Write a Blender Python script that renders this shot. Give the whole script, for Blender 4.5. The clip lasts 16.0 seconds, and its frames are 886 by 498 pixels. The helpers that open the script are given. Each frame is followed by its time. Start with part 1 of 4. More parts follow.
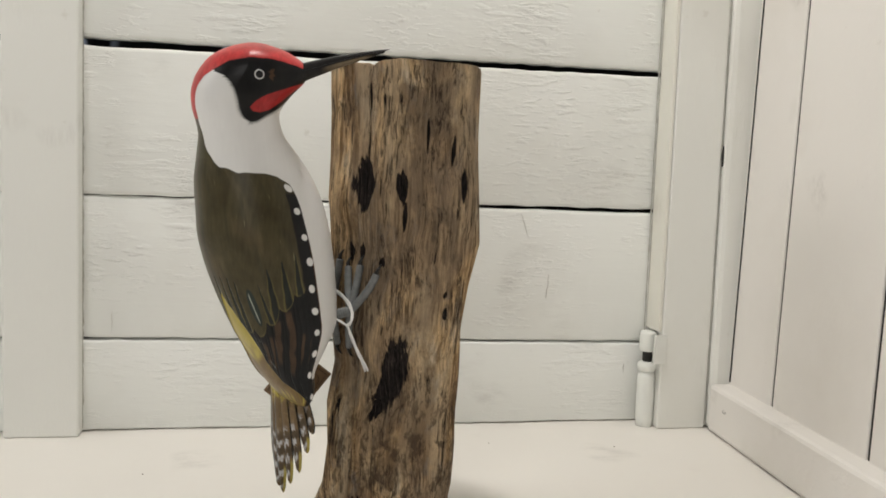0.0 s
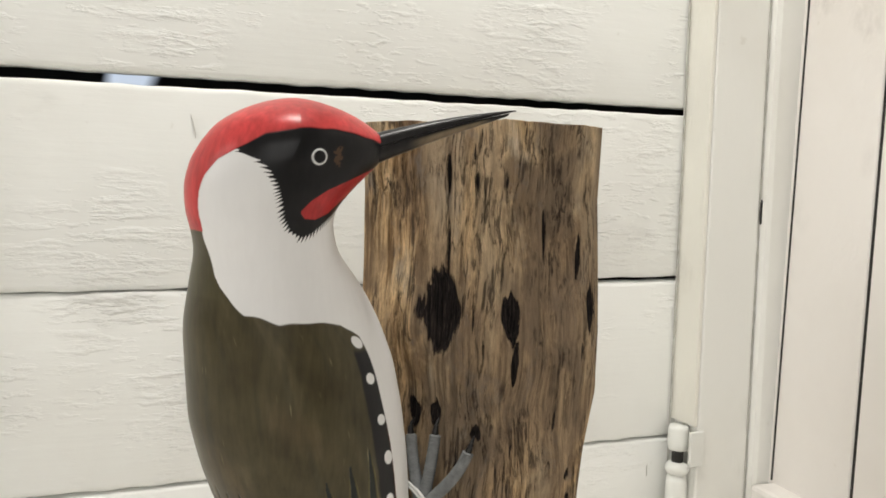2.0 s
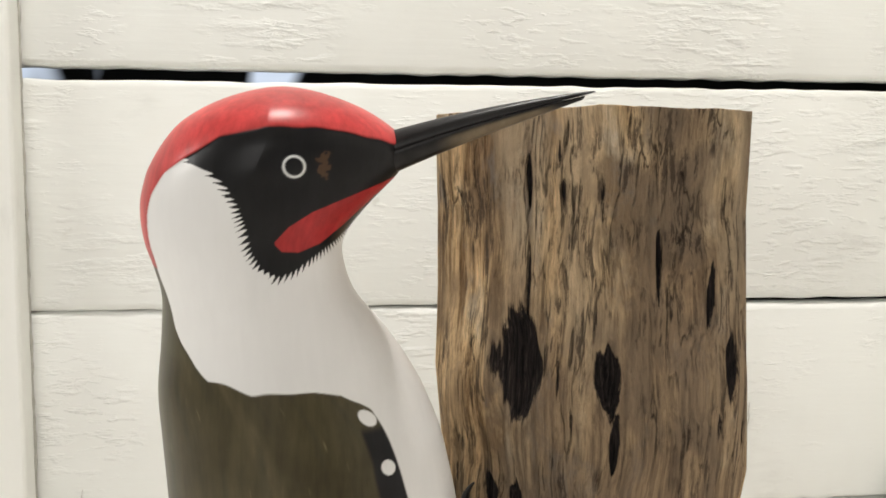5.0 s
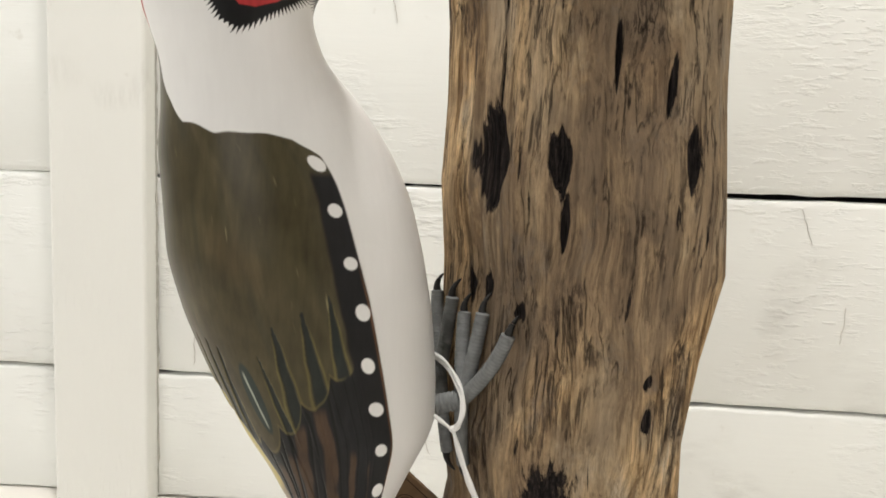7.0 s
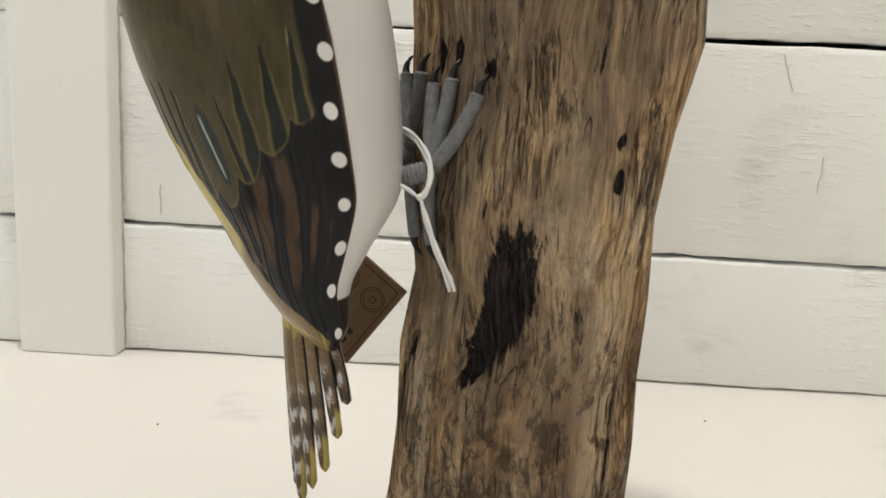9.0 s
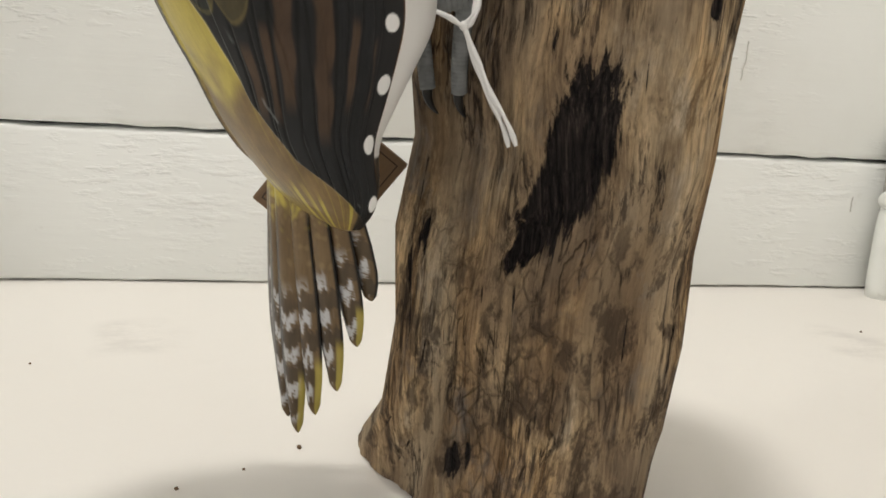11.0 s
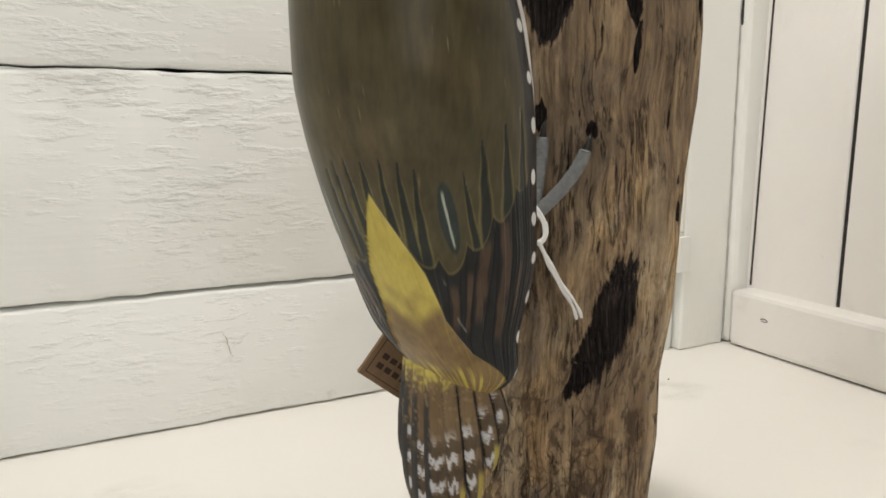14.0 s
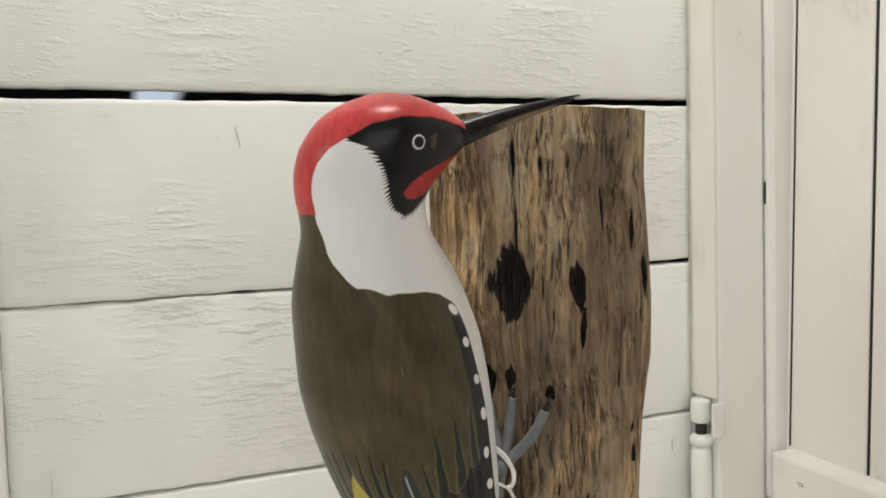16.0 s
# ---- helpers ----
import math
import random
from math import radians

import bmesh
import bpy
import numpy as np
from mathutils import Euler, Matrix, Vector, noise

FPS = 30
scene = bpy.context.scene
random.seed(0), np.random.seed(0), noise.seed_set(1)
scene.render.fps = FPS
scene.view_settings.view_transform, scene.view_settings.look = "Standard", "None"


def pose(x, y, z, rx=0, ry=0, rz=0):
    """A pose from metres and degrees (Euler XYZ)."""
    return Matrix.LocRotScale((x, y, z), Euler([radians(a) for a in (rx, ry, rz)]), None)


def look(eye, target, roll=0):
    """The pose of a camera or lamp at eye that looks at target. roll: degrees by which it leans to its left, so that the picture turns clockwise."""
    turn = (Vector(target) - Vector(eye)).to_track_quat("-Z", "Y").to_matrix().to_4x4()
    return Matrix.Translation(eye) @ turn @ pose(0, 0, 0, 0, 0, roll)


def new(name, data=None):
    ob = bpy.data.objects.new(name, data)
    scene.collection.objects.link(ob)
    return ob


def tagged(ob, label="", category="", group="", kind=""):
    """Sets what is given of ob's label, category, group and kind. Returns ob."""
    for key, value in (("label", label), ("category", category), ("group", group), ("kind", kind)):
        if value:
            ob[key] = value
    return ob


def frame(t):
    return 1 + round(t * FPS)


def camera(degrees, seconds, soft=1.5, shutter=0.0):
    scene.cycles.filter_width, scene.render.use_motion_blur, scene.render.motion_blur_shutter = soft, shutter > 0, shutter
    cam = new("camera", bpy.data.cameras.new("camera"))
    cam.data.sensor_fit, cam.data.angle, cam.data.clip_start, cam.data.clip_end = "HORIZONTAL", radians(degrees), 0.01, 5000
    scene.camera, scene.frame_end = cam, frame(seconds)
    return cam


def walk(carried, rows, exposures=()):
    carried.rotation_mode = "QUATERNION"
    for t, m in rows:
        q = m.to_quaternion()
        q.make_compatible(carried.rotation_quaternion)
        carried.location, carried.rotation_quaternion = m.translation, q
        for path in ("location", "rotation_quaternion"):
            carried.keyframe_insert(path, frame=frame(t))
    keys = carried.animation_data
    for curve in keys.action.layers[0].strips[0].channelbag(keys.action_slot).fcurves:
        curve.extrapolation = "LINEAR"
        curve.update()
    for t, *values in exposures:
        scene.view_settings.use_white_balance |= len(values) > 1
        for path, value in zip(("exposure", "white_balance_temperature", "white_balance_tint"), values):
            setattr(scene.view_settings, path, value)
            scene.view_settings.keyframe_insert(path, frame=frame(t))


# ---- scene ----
cam = camera(53.6, 16.0, soft=1.7)
METRES, EYE, TILT, LEAN, TURN = 1.05, 0.256, -5.0, -2.1, -11.0
ROWS = [
    (0.0, 0.0, 0.0, 0.0, 0.0, 0.0, 0.0),
    (0.5, -0.0115, 0.0676, 0.0067, -0.76, 0.18, -0.36),
    (1.0, -0.0514, 0.1174, 0.0265, -4.61, 0.12, 0.11),
    (1.5, -0.1021, 0.1588, 0.0476, -8.74, 0.09, 0.86),
    (2.0, -0.1234, 0.2102, 0.0689, -11.55, -0.12, 1.56),
    (2.5, -0.1249, 0.2557, 0.0838, -12.97, -0.29, 1.98),
    (3.0, -0.1234, 0.2779, 0.0913, -12.7, -0.32, 1.96),
    (3.2, -0.1201, 0.2867, 0.092, -12.29, -0.32, 1.71),
    (5.3, -0.044, 0.2967, 0.0745, 6.96, -0.22, 1.22),
    (5.5, -0.0316, 0.2908, 0.0693, 9.55, -0.25, 0.91),
    (6.0, -0.0036, 0.2839, 0.0541, 13.63, -0.47, 0.14),
    (6.5, 0.0137, 0.2808, 0.0354, 15.18, -0.79, -0.51),
    (7.0, 0.0145, 0.285, 0.0177, 16.02, -1.3, -1.14),
    (7.5, 0.0175, 0.2922, 0.0055, 16.18, -1.81, -1.37),
    (8.0, 0.0156, 0.2936, -0.0093, 15.69, -2.73, -1.58),
    (8.5, 0.0154, 0.2936, -0.0214, 15.27, -3.83, -1.64),
    (9.0, 0.017, 0.2945, -0.0399, 14.66, -5.24, -1.8),
    (9.5, 0.0109, 0.2975, -0.0497, 13.98, -6.73, -1.9),
    (10.0, -0.0204, 0.3184, -0.0591, 11.69, -7.97, -2.26),
    (10.2, -0.028, 0.3268, -0.0621, 9.72, -8.26, -2.41),
    (12.3, -0.1131, 0.3424, -0.0753, -12.59, -9.14, 1.71),
    (12.5, -0.115, 0.3321, -0.072, -14.34, -8.94, 1.99),
    (13.0, -0.1424, 0.3092, -0.0594, -16.87, -8.2, 2.86),
    (13.5, -0.1822, 0.3002, -0.0436, -18.64, -7.44, 3.16),
    (14.0, -0.2084, 0.2761, -0.0199, -20.65, -5.25, 3.34),
    (14.5, -0.2186, 0.2393, 0.0124, -21.18, -2.45, 4.0),
    (15.0, -0.2133, 0.2201, 0.0334, -20.3, -0.59, 4.51),
    (15.5, -0.2022, 0.2003, 0.0496, -18.16, 0.43, 4.88),
    (16.0, -0.173, 0.1854, 0.0553, -13.18, 0.78, 4.86),
]
EXPOSURES = [(0.0, -0.46), (0.5, -0.44), (1.0, -0.26), (1.5, -0.15), (3.0, -0.2), (5.5, 0.03), (7.5, 0.03), (8.5, -0.13), (9.0, -0.21), (10.0, -0.31), (12.5, -0.15), (13.5, -0.19), (14.5, -0.21), (15.0, -0.19), (16.0, -0.37)]
walk(cam, [(t, pose(0, 0, EYE, TILT, LEAN, TURN) @ pose(METRES * x, METRES * y, METRES * z, 90 + pitch, roll, yaw)) for t, x, y, z, yaw, pitch, roll in ROWS], EXPOSURES)

# ---- light ----
world = bpy.data.worlds.new("room_air")
scene.world = world
world.use_nodes = True
world.node_tree.nodes["Background"].inputs["Color"].default_value = (0.9, 0.95, 1.0, 1)
world.node_tree.nodes["Background"].inputs["Strength"].default_value = 0.05


def lamp(name, eye, target, width, height, watts, colour):
    data = bpy.data.lights.new(name, "AREA")
    data.shape, data.size, data.size_y = "RECTANGLE", width, height
    data.energy, data.color = watts, colour
    ob = new(name, data)
    ob.matrix_world = look(eye, target)
    return ob


lamp("ceiling_lamp", (0.02, 0.58, 1.30), (0.05, 0.62, 0.0), 0.10, 0.10, 8.5, (1.0, 0.965, 0.91))
# unseen panel added as front fill, for the room's diffuse light
lamp("shop_window", (-0.75, -1.60, 0.70), (0.1, 0.75, 0.18), 1.4, 1.0, 13.5, (1.0, 0.98, 0.945))
lamp("side_lamp", (-1.25, 0.44, 0.72), (0.1, 0.75, 0.2), 0.30, 0.30, 5.0, (1.0, 0.985, 0.955))


# ---- materials ----
def material(name, rough=0.5, metal=0.0, spec=0.4):
    m = bpy.data.materials.new(name)
    m.use_nodes = True
    b = m.node_tree.nodes["Principled BSDF"]
    b.inputs["Roughness"].default_value, b.inputs["Metallic"].default_value = rough, metal
    b.inputs["Specular IOR Level"].default_value = spec
    return m, m.node_tree, b


def noise_node(nt, scale, detail=4.0, rough=0.55, stretch=(1, 1, 1), offset=(0, 0, 0), per_object=False):
    """A noise in metres of the object's own space, stretched along its axes."""
    co = nt.nodes.new("ShaderNodeTexCoord")
    mp = nt.nodes.new("ShaderNodeMapping")
    mp.inputs["Scale"].default_value, mp.inputs["Location"].default_value = stretch, offset
    nt.links.new(co.outputs["Object"], mp.inputs["Vector"])
    n = nt.nodes.new("ShaderNodeTexNoise")
    n.inputs["Scale"].default_value, n.inputs["Detail"].default_value, n.inputs["Roughness"].default_value = scale, detail, rough
    vec = mp.outputs["Vector"]
    if per_object:
        info = nt.nodes.new("ShaderNodeObjectInfo")
        add = nt.nodes.new("ShaderNodeVectorMath")
        add.operation = "MULTIPLY_ADD"
        nt.links.new(info.outputs["Random"], add.inputs[0])
        add.inputs[1].default_value = (7.3, 3.1, 5.7)
        nt.links.new(vec, add.inputs[2])
        vec = add.outputs["Vector"]
    nt.links.new(vec, n.inputs["Vector"])
    return n.outputs["Fac"]


def ramp(nt, fac, stops):
    r = nt.nodes.new("ShaderNodeValToRGB")
    while len(r.color_ramp.elements) < len(stops):
        r.color_ramp.elements.new(0.5)
    for e, (p, c) in zip(r.color_ramp.elements, stops):
        e.position = p
        e.color = (*c, 1) if len(c) == 3 else c
    nt.links.new(fac, r.inputs["Fac"])
    return r.outputs["Color"]


def mix(nt, fac, a, b, blend="MIX"):
    n = nt.nodes.new("ShaderNodeMix")
    n.data_type, n.blend_type = "RGBA", blend
    for sock, v in ((n.inputs[0], fac), (n.inputs[6], a), (n.inputs[7], b)):
        if isinstance(v, (int, float)):
            sock.default_value = v
        elif isinstance(v, tuple):
            sock.default_value = (*v, 1)
        else:
            nt.links.new(v, sock)
    return n.outputs[2]


def calc(nt, op, a, b=0.0, c=0.0):
    n = nt.nodes.new("ShaderNodeMath")
    n.operation = op
    for i, v in enumerate((a, b, c)):
        if isinstance(v, (int, float)):
            n.inputs[i].default_value = v
        else:
            nt.links.new(v, n.inputs[i])
    return n.outputs[0]


def bump(nt, bsdf, height, strength, distance):
    n = nt.nodes.new("ShaderNodeBump")
    n.inputs["Strength"].default_value, n.inputs["Distance"].default_value = strength, distance
    nt.links.new(height, n.inputs["Height"])
    nt.links.new(n.outputs["Normal"], bsdf.inputs["Normal"])


def attribute(nt, name):
    n = nt.nodes.new("ShaderNodeAttribute")
    n.attribute_name = name
    return n


def painted_boards(name, colour, dirt, grain=(3, 60, 60), relief=0.0016, rough=0.5, tear=(34, 130, 130)):
    """Brushed white paint over sawn timber: torn grain in patches, faint stains."""
    m, nt, b = material(name, rough, 0, 0.35)
    stain = noise_node(nt, 4.0, 5, 0.6, per_object=True)
    speck = noise_node(nt, 60.0, 3, 0.6, per_object=True)
    c = mix(nt, ramp(nt, stain, [(0.45, (0, 0, 0)), (0.75, (0.5, 0.5, 0.5))]), colour, dirt)
    smudge = calc(nt, "MULTIPLY", ramp(nt, noise_node(nt, 9.0, 2, 0.5, offset=(3, 1, 7), per_object=True), [(0.62, (0, 0, 0)), (0.74, (1, 1, 1))]), ramp(nt, noise_node(nt, 1.0, 5, 0.7, stretch=tear, per_object=True), [(0.40, (0, 0, 0)), (0.70, (0.75, 0.75, 0.75))]))
    c = mix(nt, smudge, c, tuple(v * 0.72 for v in dirt))
    c = mix(nt, ramp(nt, speck, [(0.70, (0, 0, 0)), (0.80, (0.55, 0.55, 0.55))]), c, dirt)
    nt.links.new(c, b.inputs["Base Color"])
    fine = noise_node(nt, 1.0, 6, 0.62, stretch=grain, per_object=True)
    torn = noise_node(nt, 1.0, 5, 0.6, stretch=tear, per_object=True)
    small = ramp(nt, noise_node(nt, 1.0, 4, 0.6, stretch=tuple(1.9 * v for v in tear), offset=(5, 2, 8), per_object=True), [(0.52, (0, 0, 0)), (0.66, (1, 1, 1))])
    spots = ramp(nt, noise_node(nt, 10.0, 3, 0.6, offset=(1, 4, 2), per_object=True), [(0.47, (0, 0, 0)), (0.62, (1, 1, 1))])
    where = ramp(nt, noise_node(nt, 7.0, 3, 0.6, per_object=True), [(0.52, (0.03, 0.03, 0.03)), (0.66, (1, 1, 1))])
    sharp = ramp(nt, torn, [(0.48, (0, 0, 0)), (0.70, (1, 1, 1))])
    h = calc(nt, "ADD", calc(nt, "MULTIPLY", fine, 0.14), calc(nt, "MULTIPLY", calc(nt, "MULTIPLY", sharp, where), 0.65))
    h = calc(nt, "ADD", h, calc(nt, "MULTIPLY", calc(nt, "MULTIPLY", small, spots), 0.30))
    bump(nt, b, h, 0.9, relief)
    return m


WALL = painted_boards("white_wall_paint", (0.845, 0.855, 0.825), (0.66, 0.65, 0.60), relief=0.0027)
TRIM = painted_boards("white_trim_paint", (0.80, 0.80, 0.76), (0.64, 0.62, 0.56), grain=(40, 40, 4), relief=0.0004, tear=(210, 210, 45))
DOOR = painted_boards("warm_white_door_paint", (0.82, 0.79, 0.75), (0.66, 0.62, 0.56), grain=(30, 30, 5), relief=0.0005, tear=(90, 90, 60))
RAIL = painted_boards("warm_white_rail_paint", (0.82, 0.79, 0.75), (0.66, 0.62, 0.56), grain=(30, 4, 30), relief=0.0005, tear=(90, 60, 90))
SHELF = painted_boards("white_shelf_paint", (0.84, 0.81, 0.76), (0.805, 0.77, 0.715), grain=(6, 25, 25), relief=0.0003, rough=0.42, tear=(30, 60, 60))
CREAM = painted_boards("cream_post_side", (0.80, 0.785, 0.71), (0.66, 0.62, 0.54), grain=(40, 40, 4), relief=0.0012, tear=(150, 150, 28))
ROOM = painted_boards("plain_room_paint", (0.75, 0.73, 0.70), (0.66, 0.64, 0.60), relief=0.0003, rough=0.8)
HINGE = painted_boards("painted_iron", (0.78, 0.79, 0.75), (0.5, 0.47, 0.42), grain=(50, 50, 30), relief=0.0012, rough=0.45)

# near-black: hidden studs, and shade put into seams and gaps as colour
DARK, nt, b = material("dark_timber_and_shade", 0.9)
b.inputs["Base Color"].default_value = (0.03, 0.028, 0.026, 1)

BEYOND, nt, b = material("glowing_glints_beyond_slit", 0.9)
b.inputs["Base Color"].default_value = (0.02, 0.02, 0.02, 1)
# daylight glints put in as glowing noise patches on a dark board
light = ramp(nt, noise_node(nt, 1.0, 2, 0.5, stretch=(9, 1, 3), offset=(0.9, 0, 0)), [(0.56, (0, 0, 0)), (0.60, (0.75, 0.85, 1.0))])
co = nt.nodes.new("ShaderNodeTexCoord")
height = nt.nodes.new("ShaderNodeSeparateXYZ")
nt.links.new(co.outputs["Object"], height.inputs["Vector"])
# the glow is kept to the height of the wide slit, left part
glint_band = calc(nt, "MULTIPLY", calc(nt, "GREATER_THAN", height.outputs[2], 0.30), calc(nt, "LESS_THAN", height.outputs[0], 0.16))
glint_band = calc(nt, "MULTIPLY", glint_band, calc(nt, "LESS_THAN", height.outputs[2], 0.48))
nt.links.new(mix(nt, glint_band, (0.0, 0.0, 0.0), light), b.inputs["Emission Color"])
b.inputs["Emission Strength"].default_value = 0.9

# driftwood: swirling grain, golden and greyed patches, short dark checks; hollows given by the mesh
WOOD, nt, b = material("driftwood", 0.8, 0, 0.10)
co = nt.nodes.new("ShaderNodeTexCoord")
bend = nt.nodes.new("ShaderNodeTexNoise")
bend.inputs["Scale"].default_value, bend.inputs["Detail"].default_value = 26.0, 1.0
nt.links.new(co.outputs["Object"], bend.inputs["Vector"])
centred = nt.nodes.new("ShaderNodeVectorMath")
centred.operation = "SUBTRACT"
nt.links.new(bend.outputs["Color"], centred.inputs[0])
centred.inputs[1].default_value = (0.5, 0.5, 0.5)
warp = nt.nodes.new("ShaderNodeVectorMath")
warp.operation = "MULTIPLY_ADD"
nt.links.new(centred.outputs["Vector"], warp.inputs[0])
warp.inputs[1].default_value = (0.0085, 0.0085, 0.020)
nt.links.new(co.outputs["Object"], warp.inputs[2])


def wood_noise(stretch, offset=(0, 0, 0), detail=4.0, rough=0.6):
    """A noise on the swirled coordinates of the trunk."""
    mp = nt.nodes.new("ShaderNodeMapping")
    mp.inputs["Scale"].default_value, mp.inputs["Location"].default_value = stretch, offset
    nt.links.new(warp.outputs["Vector"], mp.inputs["Vector"])
    n = nt.nodes.new("ShaderNodeTexNoise")
    n.inputs["Scale"].default_value, n.inputs["Detail"].default_value, n.inputs["Roughness"].default_value = 1.0, detail, rough
    nt.links.new(mp.outputs["Vector"], n.inputs["Vector"])
    return n.outputs["Fac"]


def grey3(v):
    return (v, v, v)


broad = wood_noise((40, 40, 17), (3, 1, 2), 5, 0.62)
grain = wood_noise((240, 240, 17), (0, 0, 0), 8, 0.72)
fibre = wood_noise((900, 900, 36), (6, 3, 1), 6, 0.75)
fleck = wood_noise((400, 400, 46), (1, 5, 0), 7, 0.74)
c = ramp(nt, broad, [(0.36, (0.27, 0.185, 0.11)), (0.45, (0.42, 0.295, 0.17)), (0.52, (0.54, 0.39, 0.225)), (0.60, (0.58, 0.45, 0.285)), (0.68, (0.52, 0.45, 0.35))])
c = mix(nt, 0.9, c, ramp(nt, grain, [(0.39, (0.36, 0.30, 0.25)), (0.46, (0.82, 0.79, 0.76)), (0.53, (1.02, 1.0, 0.98)), (0.61, (1.26, 1.24, 1.22))]), "MULTIPLY")
c = mix(nt, 0.85, c, ramp(nt, fibre, [(0.40, (0.46, 0.41, 0.37)), (0.49, (0.96, 0.95, 0.94)), (0.60, (1.22, 1.21, 1.20))]), "MULTIPLY")
mottle = wood_noise((115, 115, 60), (9, 4, 2), 6, 0.7)
c = mix(nt, 0.6, c, ramp(nt, mottle, [(0.33, (0.45, 0.41, 0.38)), (0.47, (0.94, 0.92, 0.90)), (0.62, (1.16, 1.14, 1.11))]), "MULTIPLY")
# broad brown stains and a greyish bloom
stain = ramp(nt, wood_noise((30, 30, 17), (5, 7, 3), 5, 0.62), [(0.49, grey3(0.0)), (0.58, grey3(0.85))])
c = mix(nt, stain, c, mix(nt, grain, (0.045, 0.029, 0.018), (0.30, 0.20, 0.118)))
bloom = ramp(nt, wood_noise((58, 58, 36), (2, 6, 9), 5, 0.66), [(0.55, grey3(0.0)), (0.66, grey3(0.60))])
c = mix(nt, bloom, c, mix(nt, fleck, (0.07, 0.062, 0.060), (0.34, 0.31, 0.28)))
tone = attribute(nt, "tone")
rgb = nt.nodes.new("ShaderNodeSeparateColor")
nt.links.new(tone.outputs["Color"], rgb.inputs["Color"])
c = mix(nt, calc(nt, "MULTIPLY", rgb.outputs[1], 0.55), c, mix(nt, grain, (0.085, 0.066, 0.052), (0.37, 0.295, 0.22)))
c = mix(nt, calc(nt, "MULTIPLY", rgb.outputs[2], 0.58), c, mix(nt, grain, (0.30, 0.215, 0.13), (0.80, 0.66, 0.47)))
c = mix(nt, 1.0, c, (1.16, 1.15, 1.12), "MULTIPLY")
# clusters of short dark checks
patch = ramp(nt, wood_noise((52, 52, 24), (7, 2, 4), 4, 0.6), [(0.46, grey3(0.08)), (0.55, grey3(1.0))])
c = mix(nt, calc(nt, "MULTIPLY", patch, ramp(nt, fleck, [(0.51, grey3(0.0)), (0.58, grey3(0.80))])), c, (0.055, 0.040, 0.031))


def crack_lines(stretch, offset, width):
    n = wood_noise(stretch, offset, 4, 0.55)
    return ramp(nt, calc(nt, "ABSOLUTE", calc(nt, "SUBTRACT", n, 0.5)), [(0.0, (1, 1, 1)), (width, (0, 0, 0))])


cracks = calc(nt, "MULTIPLY", crack_lines((130, 130, 13), (2, 9, 1), 0.016), patch)
# flaking skin near the foot breaks up in small plates
cell = nt.nodes.new("ShaderNodeTexVoronoi")
cell.feature = "DISTANCE_TO_EDGE"
cell.inputs["Scale"].default_value = 1.0
mp = nt.nodes.new("ShaderNodeMapping")
mp.inputs["Scale"].default_value = (210, 210, 120)
nt.links.new(warp.outputs["Vector"], mp.inputs["Vector"])
nt.links.new(mp.outputs["Vector"], cell.inputs["Vector"])
place = nt.nodes.new("ShaderNodeSeparateXYZ")
nt.links.new(co.outputs["Object"], place.inputs["Vector"])
low = ramp(nt, calc(nt, "ADD", place.outputs[2], calc(nt, "MULTIPLY", broad, 0.12)), [(0.13, grey3(1.0)), (0.20, grey3(0.12))])
some = ramp(nt, wood_noise((48, 48, 30), (1, 8, 3), 4, 0.6), [(0.46, grey3(0.0)), (0.56, grey3(1.0))])
crackle = calc(nt, "MULTIPLY", calc(nt, "MULTIPLY", ramp(nt, cell.outputs["Distance"], [(0.01, (1, 1, 1)), (0.09, (0, 0, 0))]), some), low)
cracks = calc(nt, "MAXIMUM", cracks, calc(nt, "MULTIPLY", crackle, 0.45))
c = mix(nt, calc(nt, "MULTIPLY", low, ramp(nt, mottle, [(0.50, grey3(0.0)), (0.58, grey3(0.75))])), c, (0.075, 0.053, 0.038))
c = mix(nt, calc(nt, "MULTIPLY", cracks, 0.75), c, (0.045, 0.032, 0.025))
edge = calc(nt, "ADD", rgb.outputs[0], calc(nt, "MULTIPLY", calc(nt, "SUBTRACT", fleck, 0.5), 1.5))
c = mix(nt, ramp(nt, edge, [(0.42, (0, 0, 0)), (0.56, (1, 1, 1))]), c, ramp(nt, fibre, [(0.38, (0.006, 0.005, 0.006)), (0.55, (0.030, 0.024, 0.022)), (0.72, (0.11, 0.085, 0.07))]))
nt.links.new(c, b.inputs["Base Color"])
relief = calc(nt, "ADD", calc(nt, "MULTIPLY", grain, 0.8), calc(nt, "ADD", calc(nt, "MULTIPLY", fleck, 0.7), calc(nt, "MULTIPLY", fibre, 0.3)))
relief = calc(nt, "ADD", relief, calc(nt, "ADD", calc(nt, "MULTIPLY", broad, 1.2), calc(nt, "MULTIPLY", mottle, 1.3)))
bump(nt, b, calc(nt, "SUBTRACT", relief, calc(nt, "MULTIPLY", cracks, 0.9)), 1.0, 0.0024)

# hand-painted plumage: colours on the mesh, brush grain here
PLUMAGE, nt, b = material("hand_painted_wood", 0.32, 0, 0.22)
paint = attribute(nt, "paint").outputs["Color"]
brush = noise_node(nt, 1.0, 5, 0.6, stretch=(420, 420, 60))
cloud = noise_node(nt, 55.0, 3, 0.5)
split = nt.nodes.new("ShaderNodeSeparateColor")
nt.links.new(paint, split.inputs["Color"])
soft = calc(nt, "MAXIMUM", calc(nt, "MULTIPLY_ADD", split.outputs[1], -1.0, 0.66), 0.04)
